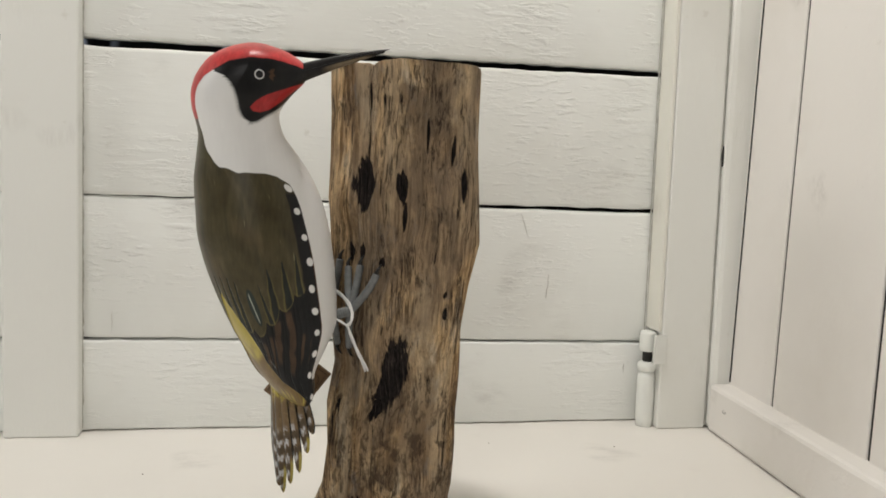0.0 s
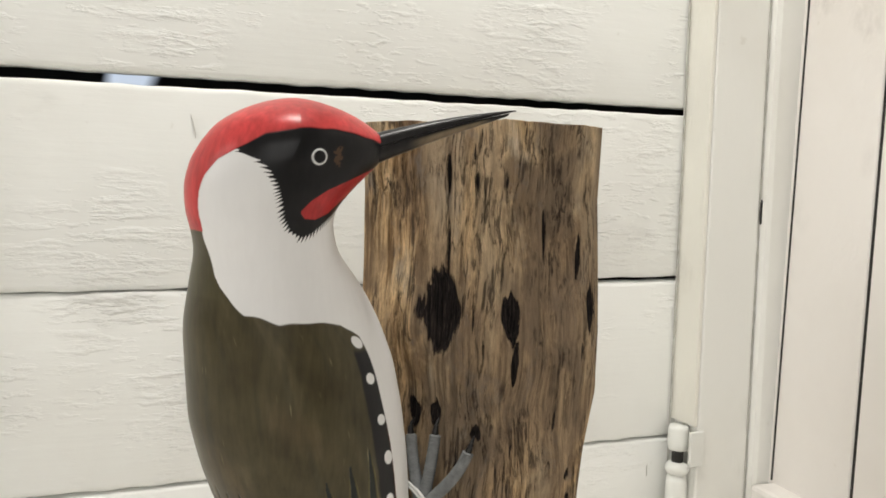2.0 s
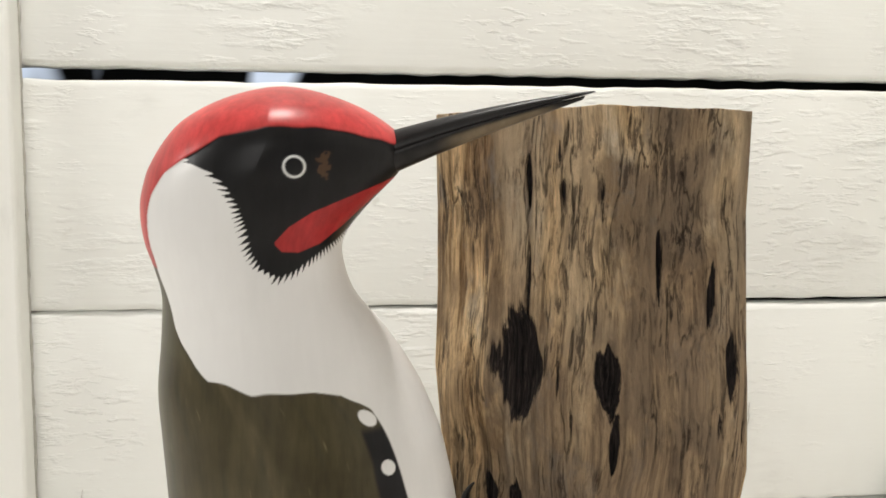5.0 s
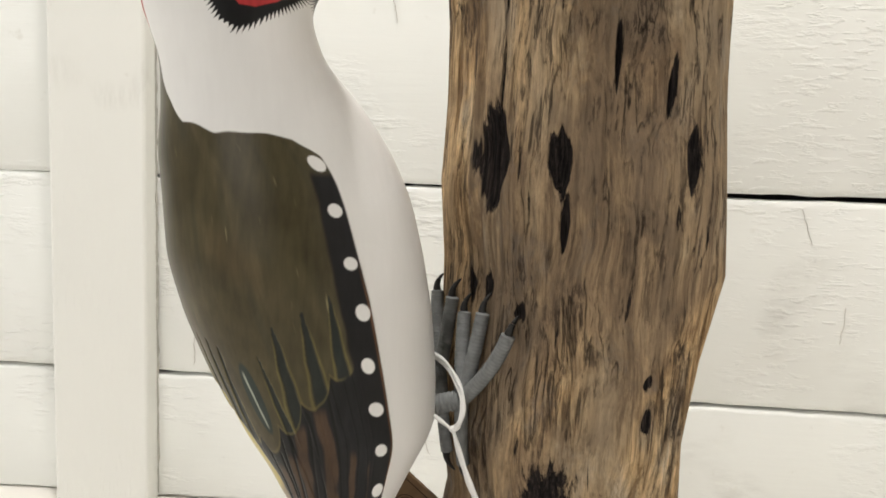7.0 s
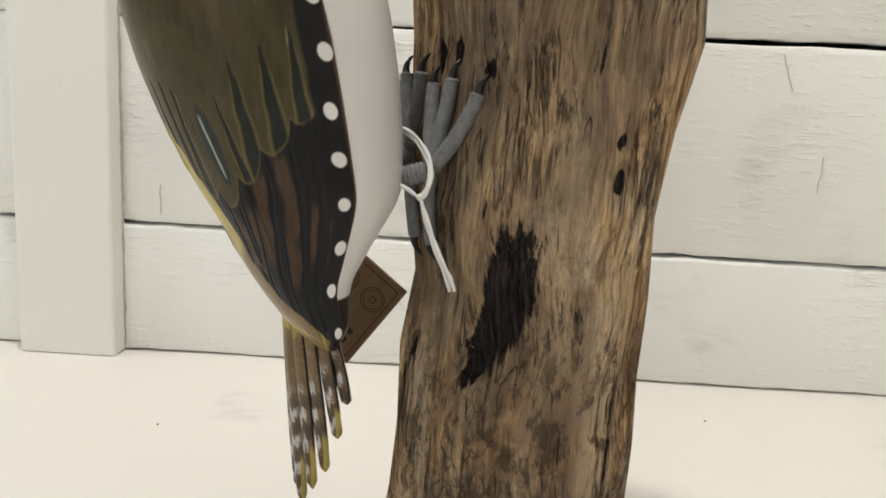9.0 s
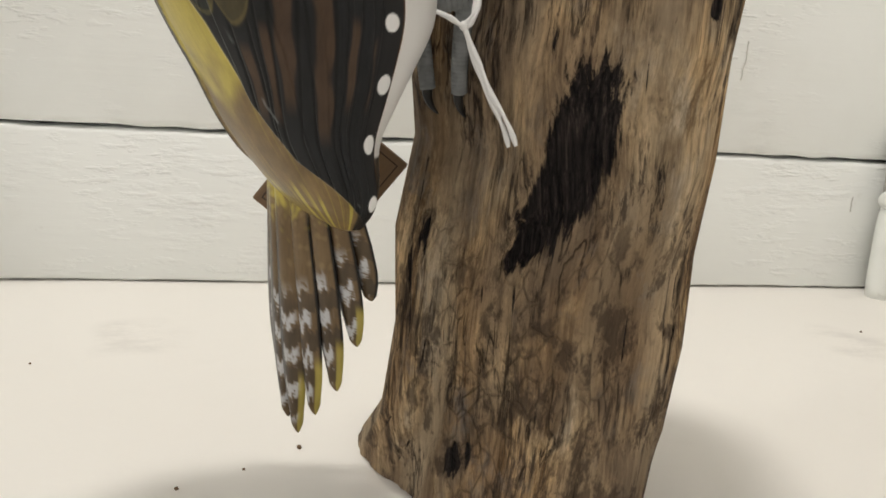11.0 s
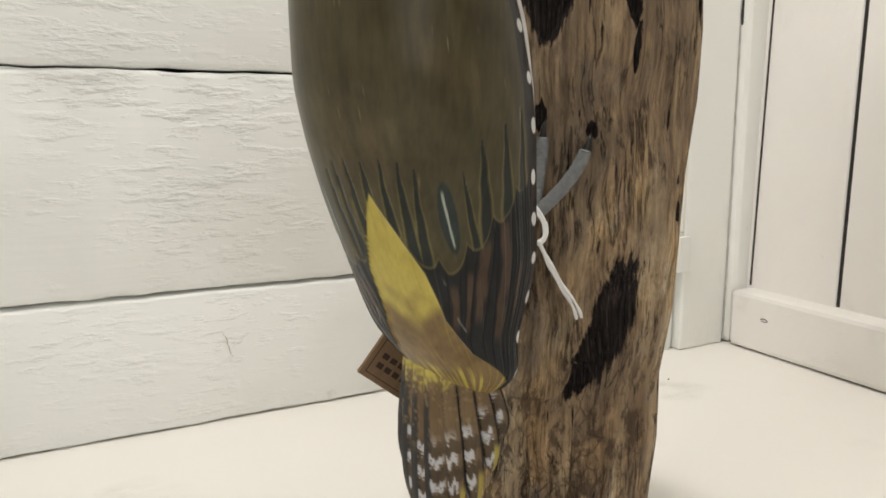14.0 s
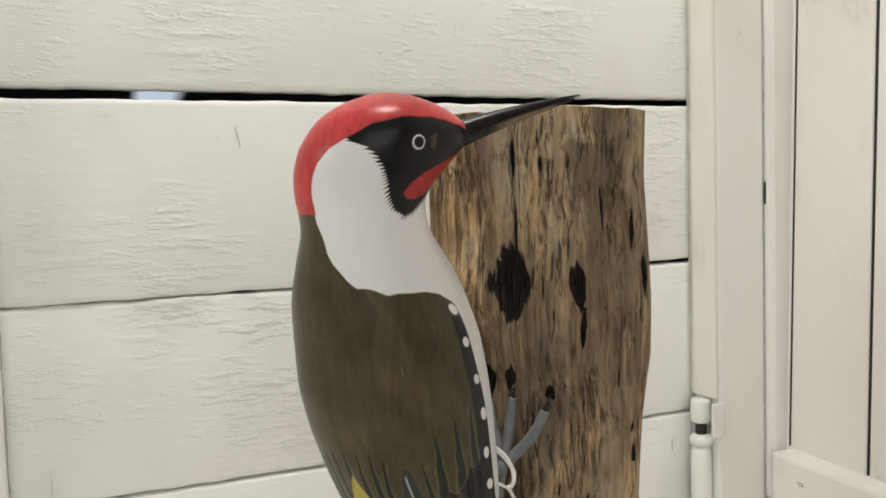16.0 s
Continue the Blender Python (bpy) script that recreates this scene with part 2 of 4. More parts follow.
c = mix(nt, soft, paint, ramp(nt, brush, [(0.3, (0.62, 0.62, 0.62)), (0.7, (1.25, 1.25, 1.25))]), "MULTIPLY")
c = mix(nt, soft, c, ramp(nt, cloud, [(0.35, (0.66, 0.62, 0.56)), (0.65, (1.18, 1.18, 1.18))]), "MULTIPLY")
nt.links.new(c, b.inputs["Base Color"])
bump(nt, b, brush, 0.10, 0.0004)

CORD, nt, b = material("grey_wrapped_wire", 0.7, 0, 0.25)
nt.links.new(mix(nt, noise_node(nt, 300, 3), (0.12, 0.125, 0.125), (0.27, 0.28, 0.28)), b.inputs["Base Color"])
CLAW, nt, b = material("black_claw", 0.4)
b.inputs["Base Color"].default_value = (0.012, 0.011, 0.010, 1)
THREAD, nt, b = material("white_thread", 0.8)
b.inputs["Base Color"].default_value = (0.78, 0.77, 0.75, 1)
TAG, nt, b = material("stained_plywood", 0.55)
nt.links.new(mix(nt, noise_node(nt, 1, 5, 0.6, stretch=(60, 600, 600)), (0.115, 0.066, 0.032), (0.21, 0.128, 0.064)), b.inputs["Base Color"])
BURNT, nt, b = material("burnt_engraving", 0.7)
b.inputs["Base Color"].default_value = (0.035, 0.018, 0.009, 1)


# ---- building helpers ----
def mesh_object(name, bm, mat, parent=None):
    me = bpy.data.meshes.new(name)
    bm.normal_update()
    bm.to_mesh(me)
    bm.free()
    me.materials.append(mat)
    ob = new(name, me)
    if parent is not None:
        ob.parent = parent
    return ob


def part(name, bm, mat, parent, label=""):
    ob = mesh_object(name, bm, mat, parent)
    return tagged(ob, label) if label else ob


def box(lo, hi, bevel=0.0, bm=None):
    bm = bm or bmesh.new()
    made = bmesh.ops.create_cube(bm, size=1.0)["verts"]
    for v in made:
        v.co = Vector([(l + h) / 2 + (h - l) * c for l, h, c in zip(lo, hi, v.co)])
    if bevel:
        bmesh.ops.bevel(bm, geom=list({e for v in made for e in v.link_edges}), offset=bevel, segments=2, affect="EDGES", profile=0.5)
    return bm


def smooth(ob):
    for p in ob.data.polygons:
        p.use_smooth = True
    return ob


def grid_faces(rows, cols, start=0, wrap=True):
    """Quads between rows of cols points."""
    r, c = np.meshgrid(np.arange(rows - 1), np.arange(cols if wrap else cols - 1), indexing="ij")
    n = (c + 1) % cols
    return (np.stack([r * cols + c, r * cols + n, (r + 1) * cols + n, (r + 1) * cols + c], -1).reshape(-1, 4) + start)


def step(x, lo, hi):
    s = np.clip((x - lo) / (hi - lo), 0, 1)
    return s * s * (3 - 2 * s)


def waves(p, seed, count=10, lo=1.0, hi=6.0):
    """Smooth random relief, about -1 to 1, over points p (n, k)."""
    rng = np.random.RandomState(seed)
    out = np.zeros(len(p))
    for _ in range(count):
        k = rng.normal(size=p.shape[1])
        k *= rng.uniform(lo, hi) / np.linalg.norm(k)
        out += np.sin(p @ k + rng.uniform(0, 6.3))
    return out / math.sqrt(count) / 1.2


# ---- the setting ----
floor = tagged(mesh_object("floor", box((-2.0, -2.4, -1.0), (2.0, 1.2, -0.92)), ROOM), "plain pale floor of the room below the shelf", "floor", kind="structure")
ceiling = tagged(mesh_object("ceiling", box((-2.0, -2.4, 1.7), (2.0, 1.2, 1.78)), ROOM), "plain white ceiling of the room", "ceiling", kind="structure")
for name, lo, hi in (("wall_west", (-2.08, -2.4, -1.0), (-2.0, 1.2, 1.78)), ("wall_east", (2.0, -2.4, -1.0), (2.08, 1.2, 1.78)), ("wall_south", (-2.08, -2.48, -1.0), (2.08, -2.4, 1.78))):
    tagged(mesh_object(name, box(lo, hi), ROOM), "plain pale wall closing the room", "wall", kind="structure")
tagged(mesh_object("wall_far", box((-2.0, 1.2, -1.0), (2.0, 1.28, 1.78)), ROOM), "plain pale wall closing the room", "wall", kind="structure")
tagged(mesh_object("backdrop", box((-1.0, 1.10, -0.03), (0.95, 1.12, 1.0)), BEYOND), "dark board behind the board wall, with glowing patches for daylight glints", "backdrop", kind="structure")
shelf = tagged(mesh_object("shelf", box((-1.1, -0.25, -0.92), (0.9, 0.90, -0.0025), 0.002), SHELF), "wide white-painted wooden shelf with a few specks", "shelf", kind="structure")

# board wall: studs, with the planks as its pieces
bm = box((-0.62, 0.887, -0.03), (-0.57, 0.93, 1.0))
box((0.55, 0.887, -0.03), (0.60, 0.93, 1.0), bm=bm)
wall_north = tagged(mesh_object("wall_north", bm, DARK), "wall of wide rough-sawn white-painted horizontal boards", "wall", kind="structure")


def plank(z0, z1, seed):
    """One board of the wall: wavy sawn edges, slightly cupped face. z0, z1: (height at x = -0.2, at x = 0.4)."""
    xs = np.linspace(-0.9, 0.95, 300)
    rng = np.random.RandomState(seed)
    def edge(pair, s):
        w = waves(np.stack([xs * 30], 1), seed * 7 + s, 10, 0.5, 9.0) * 0.0004
        return np.interp(xs, [-0.2, 0.4], pair) + (pair[1] - pair[0]) / 0.6 * (np.minimum(xs + 0.2, 0) + np.maximum(xs - 0.4, 0)) + w
    lo, hi = edge(z0, 1), edge(z1, 2)
    prof = [(0.018, 0.0), (0.0022, 0.0), (0.0006, 0.012), (0.0, 0.03), (0.0004, 0.5), (0.0, 0.97), (0.0006, 0.988), (0.0022, 1.0), (0.018, 1.0)]
    bm = bmesh.new()
    rows = []
    push = waves(np.stack([xs * 8], 1), seed + 50, 5) * 0.0008
    for d, f in prof:
        rows.append([bm.verts.new((x, 0.866 + d + q, l + (h - l) * f)) for x, l, h, q in zip(xs, lo, hi, push)])
    for r0, r1 in zip(rows, rows[1:]):
        for i in range(len(xs) - 1):
            bm.faces.new((r0[i], r0[i + 1], r1[i + 1], r1[i]))
    ob = part("plank", bm, WALL, wall_north)
    return smooth(ob)


SEAMS = [(-0.0025, -0.0025), (0.0872, 0.0832), (0.2232, 0.2228), (0.3640, 0.3662), (0.505, 0.505), (0.645, 0.645), (0.785, 0.785), (0.925, 0.925)]
GAPS = [(0.001, 0.001), (0.0012, 0.0012), (0.0003, 0.0022), (0.0040, 0.0032), (0.002, 0.002), (0.002, 0.002), (0.002, 0.002), (0.002, 0.002)]
for i in range(7):
    plank([v + g for v, g in zip(SEAMS[i], GAPS[i])], [v - g for v, g in zip(SEAMS[i + 1], GAPS[i + 1])], 11 + i)

batten = tagged(mesh_object("trim", box((-0.238, 0.848, -0.0025), (-0.172, 0.8665, 0.92), 0.002), TRIM), "white-painted upright batten nailed over the board wall", "trim", kind="structure")
post = tagged(mesh_object("corner_post", box((0.399, 0.834, -0.0025), (0.4525, 0.8665, 0.92), 0.002), TRIM), "white-painted corner post with a hinge on it", "trim", kind="structure")
bead = tagged(mesh_object("trim", box((0.4545, 0.828, -0.0025), (0.482, 0.8665, 0.92), 0.006), TRIM), "narrow rounded white upright beside the corner post", "trim", kind="structure")
for v in bead.data.vertices:
    if v.co.x > 0.47:
        v.co.x += 0.025 * v.co.z
# the post's cream side face, added as a thin strip of its own
post_side = tagged(mesh_object("trim", box((0.3950, 0.8346, 0.100), (0.3985, 0.8665, 0.92), 0.0008), CREAM), "cream-coloured side face of the corner post, built as a thin strip", "trim", kind="structure")

# side door: boards and a bottom rail, turned a little inwards
door = tagged(new("door_1"), "warm white boarded door with a bottom rail, standing open at the shelf's end", "door", kind="structure")
door.matrix_world = pose(0.4515, 0.8275, -0.0025, 0, 0, -5.0)
rail = part("bottom_rail", box((0.0, -0.95, 0.001), (0.030, -0.001, 0.0500), 0.004), RAIL, door)
y = -0.004
for width in (0.090, 0.155, 0.150, 0.150, 0.150, 0.150):
    board = part("board", box((0.0245, y - width + 0.0042, 0.002), (0.040, y + (0.030 if y > -0.01 else 0.0), 0.92), 0.0012), DOOR, door)
    for v in board.data.vertices:  # the boards stand a little out of plumb
        v.co.x += 0.025 * v.co.z - 0.004
    y -= width
    # near-black strip filling the seam, in place of its shade
    groove = part("groove", box((0.0262, y + 0.0001, 0.003), (0.0400, y + 0.0041, 0.919)), DARK, door)
    for v in groove.data.vertices:
        v.co.x += 0.025 * v.co.z - 0.004
# thin dark strip added at the corner for the shade of the gap
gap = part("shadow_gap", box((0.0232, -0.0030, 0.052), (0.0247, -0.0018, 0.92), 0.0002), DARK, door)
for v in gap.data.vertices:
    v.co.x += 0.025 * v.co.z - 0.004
# dark backing added behind the boards to keep their seams black
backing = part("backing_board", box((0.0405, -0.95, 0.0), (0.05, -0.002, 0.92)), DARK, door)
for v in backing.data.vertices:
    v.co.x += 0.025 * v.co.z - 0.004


# ---- driftwood log ----
LOG_Z = [0.0, 0.026, 0.056, 0.086, 0.116, 0.146, 0.176, 0.206, 0.236, 0.266, 0.296, 0.334]
LOG_X = [0.083, 0.0855, 0.0871, 0.0873, 0.0905, 0.0889, 0.0913, 0.0946, 0.0926, 0.093, 0.0934, 0.0925]
LOG_Y = [0.640, 0.622, 0.6175, 0.6225, 0.6215, 0.6205, 0.6237, 0.6275, 0.627, 0.6278, 0.6285, 0.6255]
LOG_A = [0.0505, 0.0478, 0.0464, 0.0470, 0.0450, 0.0467, 0.0496, 0.0540, 0.0545, 0.0532, 0.0529, 0.0534]
LOG_B = [0.066, 0.0425, 0.040, 0.045, 0.0505, 0.0536, 0.0547, 0.0568, 0.0588, 0.0572, 0.0535, 0.0535]
LOG_TOP = 0.3292


def log_surface(ang, z):
    """The trunk's skin at an angle (radians) and height, before its fine relief: an oval with two flattened faces."""
    cx, cy, a, b = (np.interp(z, LOG_Z, v) for v in (LOG_X, LOG_Y, LOG_A, LOG_B))
    m = 1.0
    for centre, depth in ((-145, 0.71), (-86, 0.865)):
        m = m + (depth / np.clip(np.cos(ang - np.radians(centre)), 0.05, 1)) ** -14
    m = m ** (-1 / 14)
    return cx + a * m * np.cos(ang), cy + b * m * np.sin(ang)


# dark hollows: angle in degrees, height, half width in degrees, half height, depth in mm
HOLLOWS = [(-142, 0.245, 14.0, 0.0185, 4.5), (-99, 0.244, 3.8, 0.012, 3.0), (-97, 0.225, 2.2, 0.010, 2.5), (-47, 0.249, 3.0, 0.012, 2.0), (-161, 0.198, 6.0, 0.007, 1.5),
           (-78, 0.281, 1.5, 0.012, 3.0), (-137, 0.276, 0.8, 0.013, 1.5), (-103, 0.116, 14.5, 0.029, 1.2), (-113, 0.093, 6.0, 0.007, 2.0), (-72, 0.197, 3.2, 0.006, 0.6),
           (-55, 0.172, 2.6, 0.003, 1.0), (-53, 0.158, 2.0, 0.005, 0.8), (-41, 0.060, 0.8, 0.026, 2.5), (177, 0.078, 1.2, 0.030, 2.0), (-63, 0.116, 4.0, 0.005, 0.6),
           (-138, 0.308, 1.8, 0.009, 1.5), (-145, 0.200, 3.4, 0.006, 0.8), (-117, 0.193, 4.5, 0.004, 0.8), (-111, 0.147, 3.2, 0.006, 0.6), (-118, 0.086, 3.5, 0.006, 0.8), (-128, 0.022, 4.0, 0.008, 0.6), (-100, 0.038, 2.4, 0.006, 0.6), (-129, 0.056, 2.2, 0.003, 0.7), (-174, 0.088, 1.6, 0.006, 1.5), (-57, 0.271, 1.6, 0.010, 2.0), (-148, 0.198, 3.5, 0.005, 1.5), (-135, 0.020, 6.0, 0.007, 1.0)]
LEANS = {(-142, 0.245): 40, (-99, 0.243): 60, (-97, 0.225): 100, (-103, 0.116): 330, (-57, 0.271): 60}  # degrees a metre


def build_log():
    cols, rows = 520, 560
    ang = np.linspace(0, 2 * math.pi, cols, endpoint=False)
    zs = np.linspace(0, 1, rows)
    A, S = np.meshgrid(ang, zs)
    A, S = A.ravel(), S.ravel()
    top = LOG_TOP + 0.0004 * waves(np.stack([np.cos(A) * 3, np.sin(A) * 3], 1), 5) - 0.0030 * np.exp(-((np.degrees(A) - 222) / 12) ** 2)
    z = S * (top + 0.0025) - 0.0025
    x, y = log_surface(A, z)
    deg = (np.degrees(A) + 180) % 360 - 180
    ring = np.stack([np.cos(A), np.sin(A)], 1)
    p = np.concatenate([ring * 3.0, z[:, None] * 14], 1)
    d = 0.0011 * waves(p, 1, 14, 1, 4)
    ridged = np.concatenate([ring * 12.0, z[:, None] * 9], 1)
    d += 0.0007 * waves(ridged, 2, 16, 1.0, 2.2)
    fine = np.concatenate([ring * 42.0, z[:, None] * 16], 1)
    d += 0.00045 * waves(fine, 3, 20, 0.8, 2.0)
    dark = np.zeros(len(A))
    jag_u = waves(np.concatenate([ring * 20, z[:, None] * 150], 1), 15, 16, 0.5, 2.0)
    halo = np.zeros(len(A))
    jag_v = waves(np.concatenate([ring * 70, z[:, None] * 10], 1), 16, 16, 0.6, 2.0)
    rng = np.random.RandomState(77)
    flecks = [(rng.uniform(-185, -30), rng.uniform(0.0, 0.33), rng.uniform(0.35, 1.1), rng.uniform(0.003, 0.013), 0.5) for _ in range(90)]
    for a0, z0, w, h, depth in HOLLOWS + flecks:
        lean = LEANS.get((a0, z0), 0)
        u = ((deg - a0 - lean * (z - z0) + 180) % 360 - 180) / w + (0.30 if w < 10 else 0.14) * jag_u
        v = (z - z0) / h + 0.34 * min(1.0, 0.010 / h) * (0.4 if h > 0.015 else 0.7) * jag_v
        curve = 1.5 if w < 10 or h < 0.02 else 2.2
        q = (np.abs(u) ** curve + np.abs(v) ** curve) ** (1 / curve)
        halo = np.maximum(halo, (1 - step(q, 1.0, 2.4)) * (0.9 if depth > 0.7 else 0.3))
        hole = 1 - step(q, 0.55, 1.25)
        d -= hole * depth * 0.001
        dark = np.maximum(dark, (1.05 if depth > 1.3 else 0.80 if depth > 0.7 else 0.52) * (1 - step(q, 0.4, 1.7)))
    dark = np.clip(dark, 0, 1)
    # greyer and paler areas of the skin, random and at set angles
    grey = step(waves(np.concatenate([ring * 2.6, z[:, None] * 16], 1), 8, 14, 1, 3), 0.0, 0.8)
    grey = np.maximum(grey, np.exp(-((deg + 70) / 22) ** 4) * step(z, 0.27, 0.29))
    grey = np.maximum(grey, 0.75 * np.exp(-((deg + 74) / 19) ** 4) * step(z, 0.15, 0.19))
    grey = np.maximum(grey, halo)
    pale = (1 - halo) * step(waves(np.concatenate([ring * 4.0, z[:, None] * 14], 1), 9, 14, 1, 3), 0.1, 0.9)
    pale = np.maximum(pale, np.exp(-((deg + 112) / 9) ** 2) * step(z, 0.24, 0.27))
    pale = np.maximum(pale, (1 - halo) * np.exp(-((deg + 46) / 9) ** 2) * step(z, 0.20, 0.27) * 0.8)
    pale = np.maximum(pale, (1 - halo) * np.exp(-((deg + 121) / 8) ** 2) * step(np.abs(z - 0.10), 0.075, 0.05) * 0.7)
    x, y = x + d * np.cos(A), y + d * np.sin(A)
    verts = np.stack([x, y, z], 1)
    faces = [grid_faces(rows, cols)]
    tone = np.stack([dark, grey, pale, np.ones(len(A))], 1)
    base = len(verts)
    last = verts[-cols:]
    centre = last.mean(0)
    extra, extra_tone = [], []
    for k in range(1, 13):
        f = 1 - k / 12
        ringp = centre + (last - centre) * f
        ringp[:, 2] = last[:, 2] * f + (LOG_TOP - 0.0005) * (1 - f) + 0.0004 * waves(ringp[:, :2] * 300, 12)
        extra.append(ringp)
        extra_tone.append(np.tile((0, 0.2, 0.5, 1), (cols, 1)))
    start = base - cols
    verts = np.concatenate([verts] + extra)
    tone = np.concatenate([tone] + extra_tone)
    faces.append(grid_faces(13, cols, start))
    me = bpy.data.meshes.new("driftwood_log")
    me.from_pydata(verts.tolist(), [], np.concatenate(faces).tolist() + [list(range(cols - 1, -1, -1))])
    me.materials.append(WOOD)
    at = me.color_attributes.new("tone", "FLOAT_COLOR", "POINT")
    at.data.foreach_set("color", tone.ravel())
    ob = new("driftwood_log", me)
    return tagged(smooth(ob), "weathered brown driftwood log with dark knots, standing upright on the shelf", "log")


log = build_log()

# ---- the carved bird: one mesh, turned body, head, bill, tail and feet together ----
# stations: height, axis x, axis y, half depth, half width
STATIONS = np.array([
    (0.0965, 0.0188, 0.5911, 0.0026, 0.0120), (0.105, 0.0173, 0.5904, 0.0102, 0.0212), (0.120, 0.0106, 0.5928, 0.0158, 0.0275),
    (0.135, 0.0108, 0.5949, 0.0248, 0.0322), (0.150, 0.0108, 0.5958, 0.0346, 0.0350), (0.170, 0.0060, 0.5946, 0.0395, 0.0372),
    (0.190, 0.0013, 0.5925, 0.0427, 0.0390), (0.210, -0.0031, 0.5906, 0.0438, 0.0398), (0.230, -0.0066, 0.5893, 0.0424, 0.0391),
    (0.245, -0.0103, 0.5875, 0.0395, 0.0367), (0.260, -0.0140, 0.5838, 0.0335, 0.0326), (0.275, -0.0194, 0.5776, 0.0262, 0.0281),
    (0.290, -0.0232, 0.5719, 0.0262, 0.0246), (0.300, -0.0198, 0.5692, 0.0306, 0.0245), (0.309, -0.0140, 0.5680, 0.0340, 0.0256),
    (0.315, -0.0116, 0.5674, 0.0330, 0.0254), (0.319, -0.0107, 0.5672, 0.0309, 0.0244), (0.322, -0.0112, 0.5672, 0.0276, 0.0226), (0.325, -0.0112, 0.5672, 0.0231, 0.0195),
    (0.3276, -0.0114, 0.5672, 0.0180, 0.0155), (0.3296, -0.0116, 0.5672, 0.0125, 0.0109), (0.3311, -0.0116, 0.5672, 0.0065, 0.0058), (0.3320, -0.0116, 0.5672, 0.0, 0.0)])
BODY_TURN, HEAD_TURN = 30.0, -9.0
OLIVE, BLACK, WHITE, RED = (0.072, 0.060, 0.031), (0.010, 0.010, 0.011), (0.79, 0.785, 0.775), (0.56, 0.062, 0.062)
YELLOW, BROWN, TEAL = (0.46, 0.38, 0.085), (0.20, 0.135, 0.062), (0.026, 0.036, 0.032)


def stations_at(z):
    dense = np.linspace(STATIONS[0, 0], STATIONS[-1, 0], 1600)
    out = []

    def soften(v, n):
        pad = np.concatenate([2 * v[0] - v[n:0:-1], v, 2 * v[-1] - v[-2:-n - 2:-1]])
        w = np.hanning(2 * n + 1)
        return np.convolve(pad, w / w.sum(), "valid")

    for k in range(1, 5):
        v = STATIONS[:, k]
        v = np.sqrt(np.interp(dense, STATIONS[:, 0], v * v)) if k > 2 else np.interp(dense, STATIONS[:, 0], v)
        head, crown = step(dense, 0.296, 0.312), step(dense, 0.3278, 0.3308)
        soft = soften(v, 62) * (1 - head) + soften(v, 22) * head
        soft = soft * (1 - crown) + soften(v, 5) * crown if k > 2 else soft
        out.append(np.interp(z, dense, soft))
    return out


def blend(base, colour, amount):
    return base + (np.array(colour) - base) * np.clip(amount, 0, 1)[:, None]


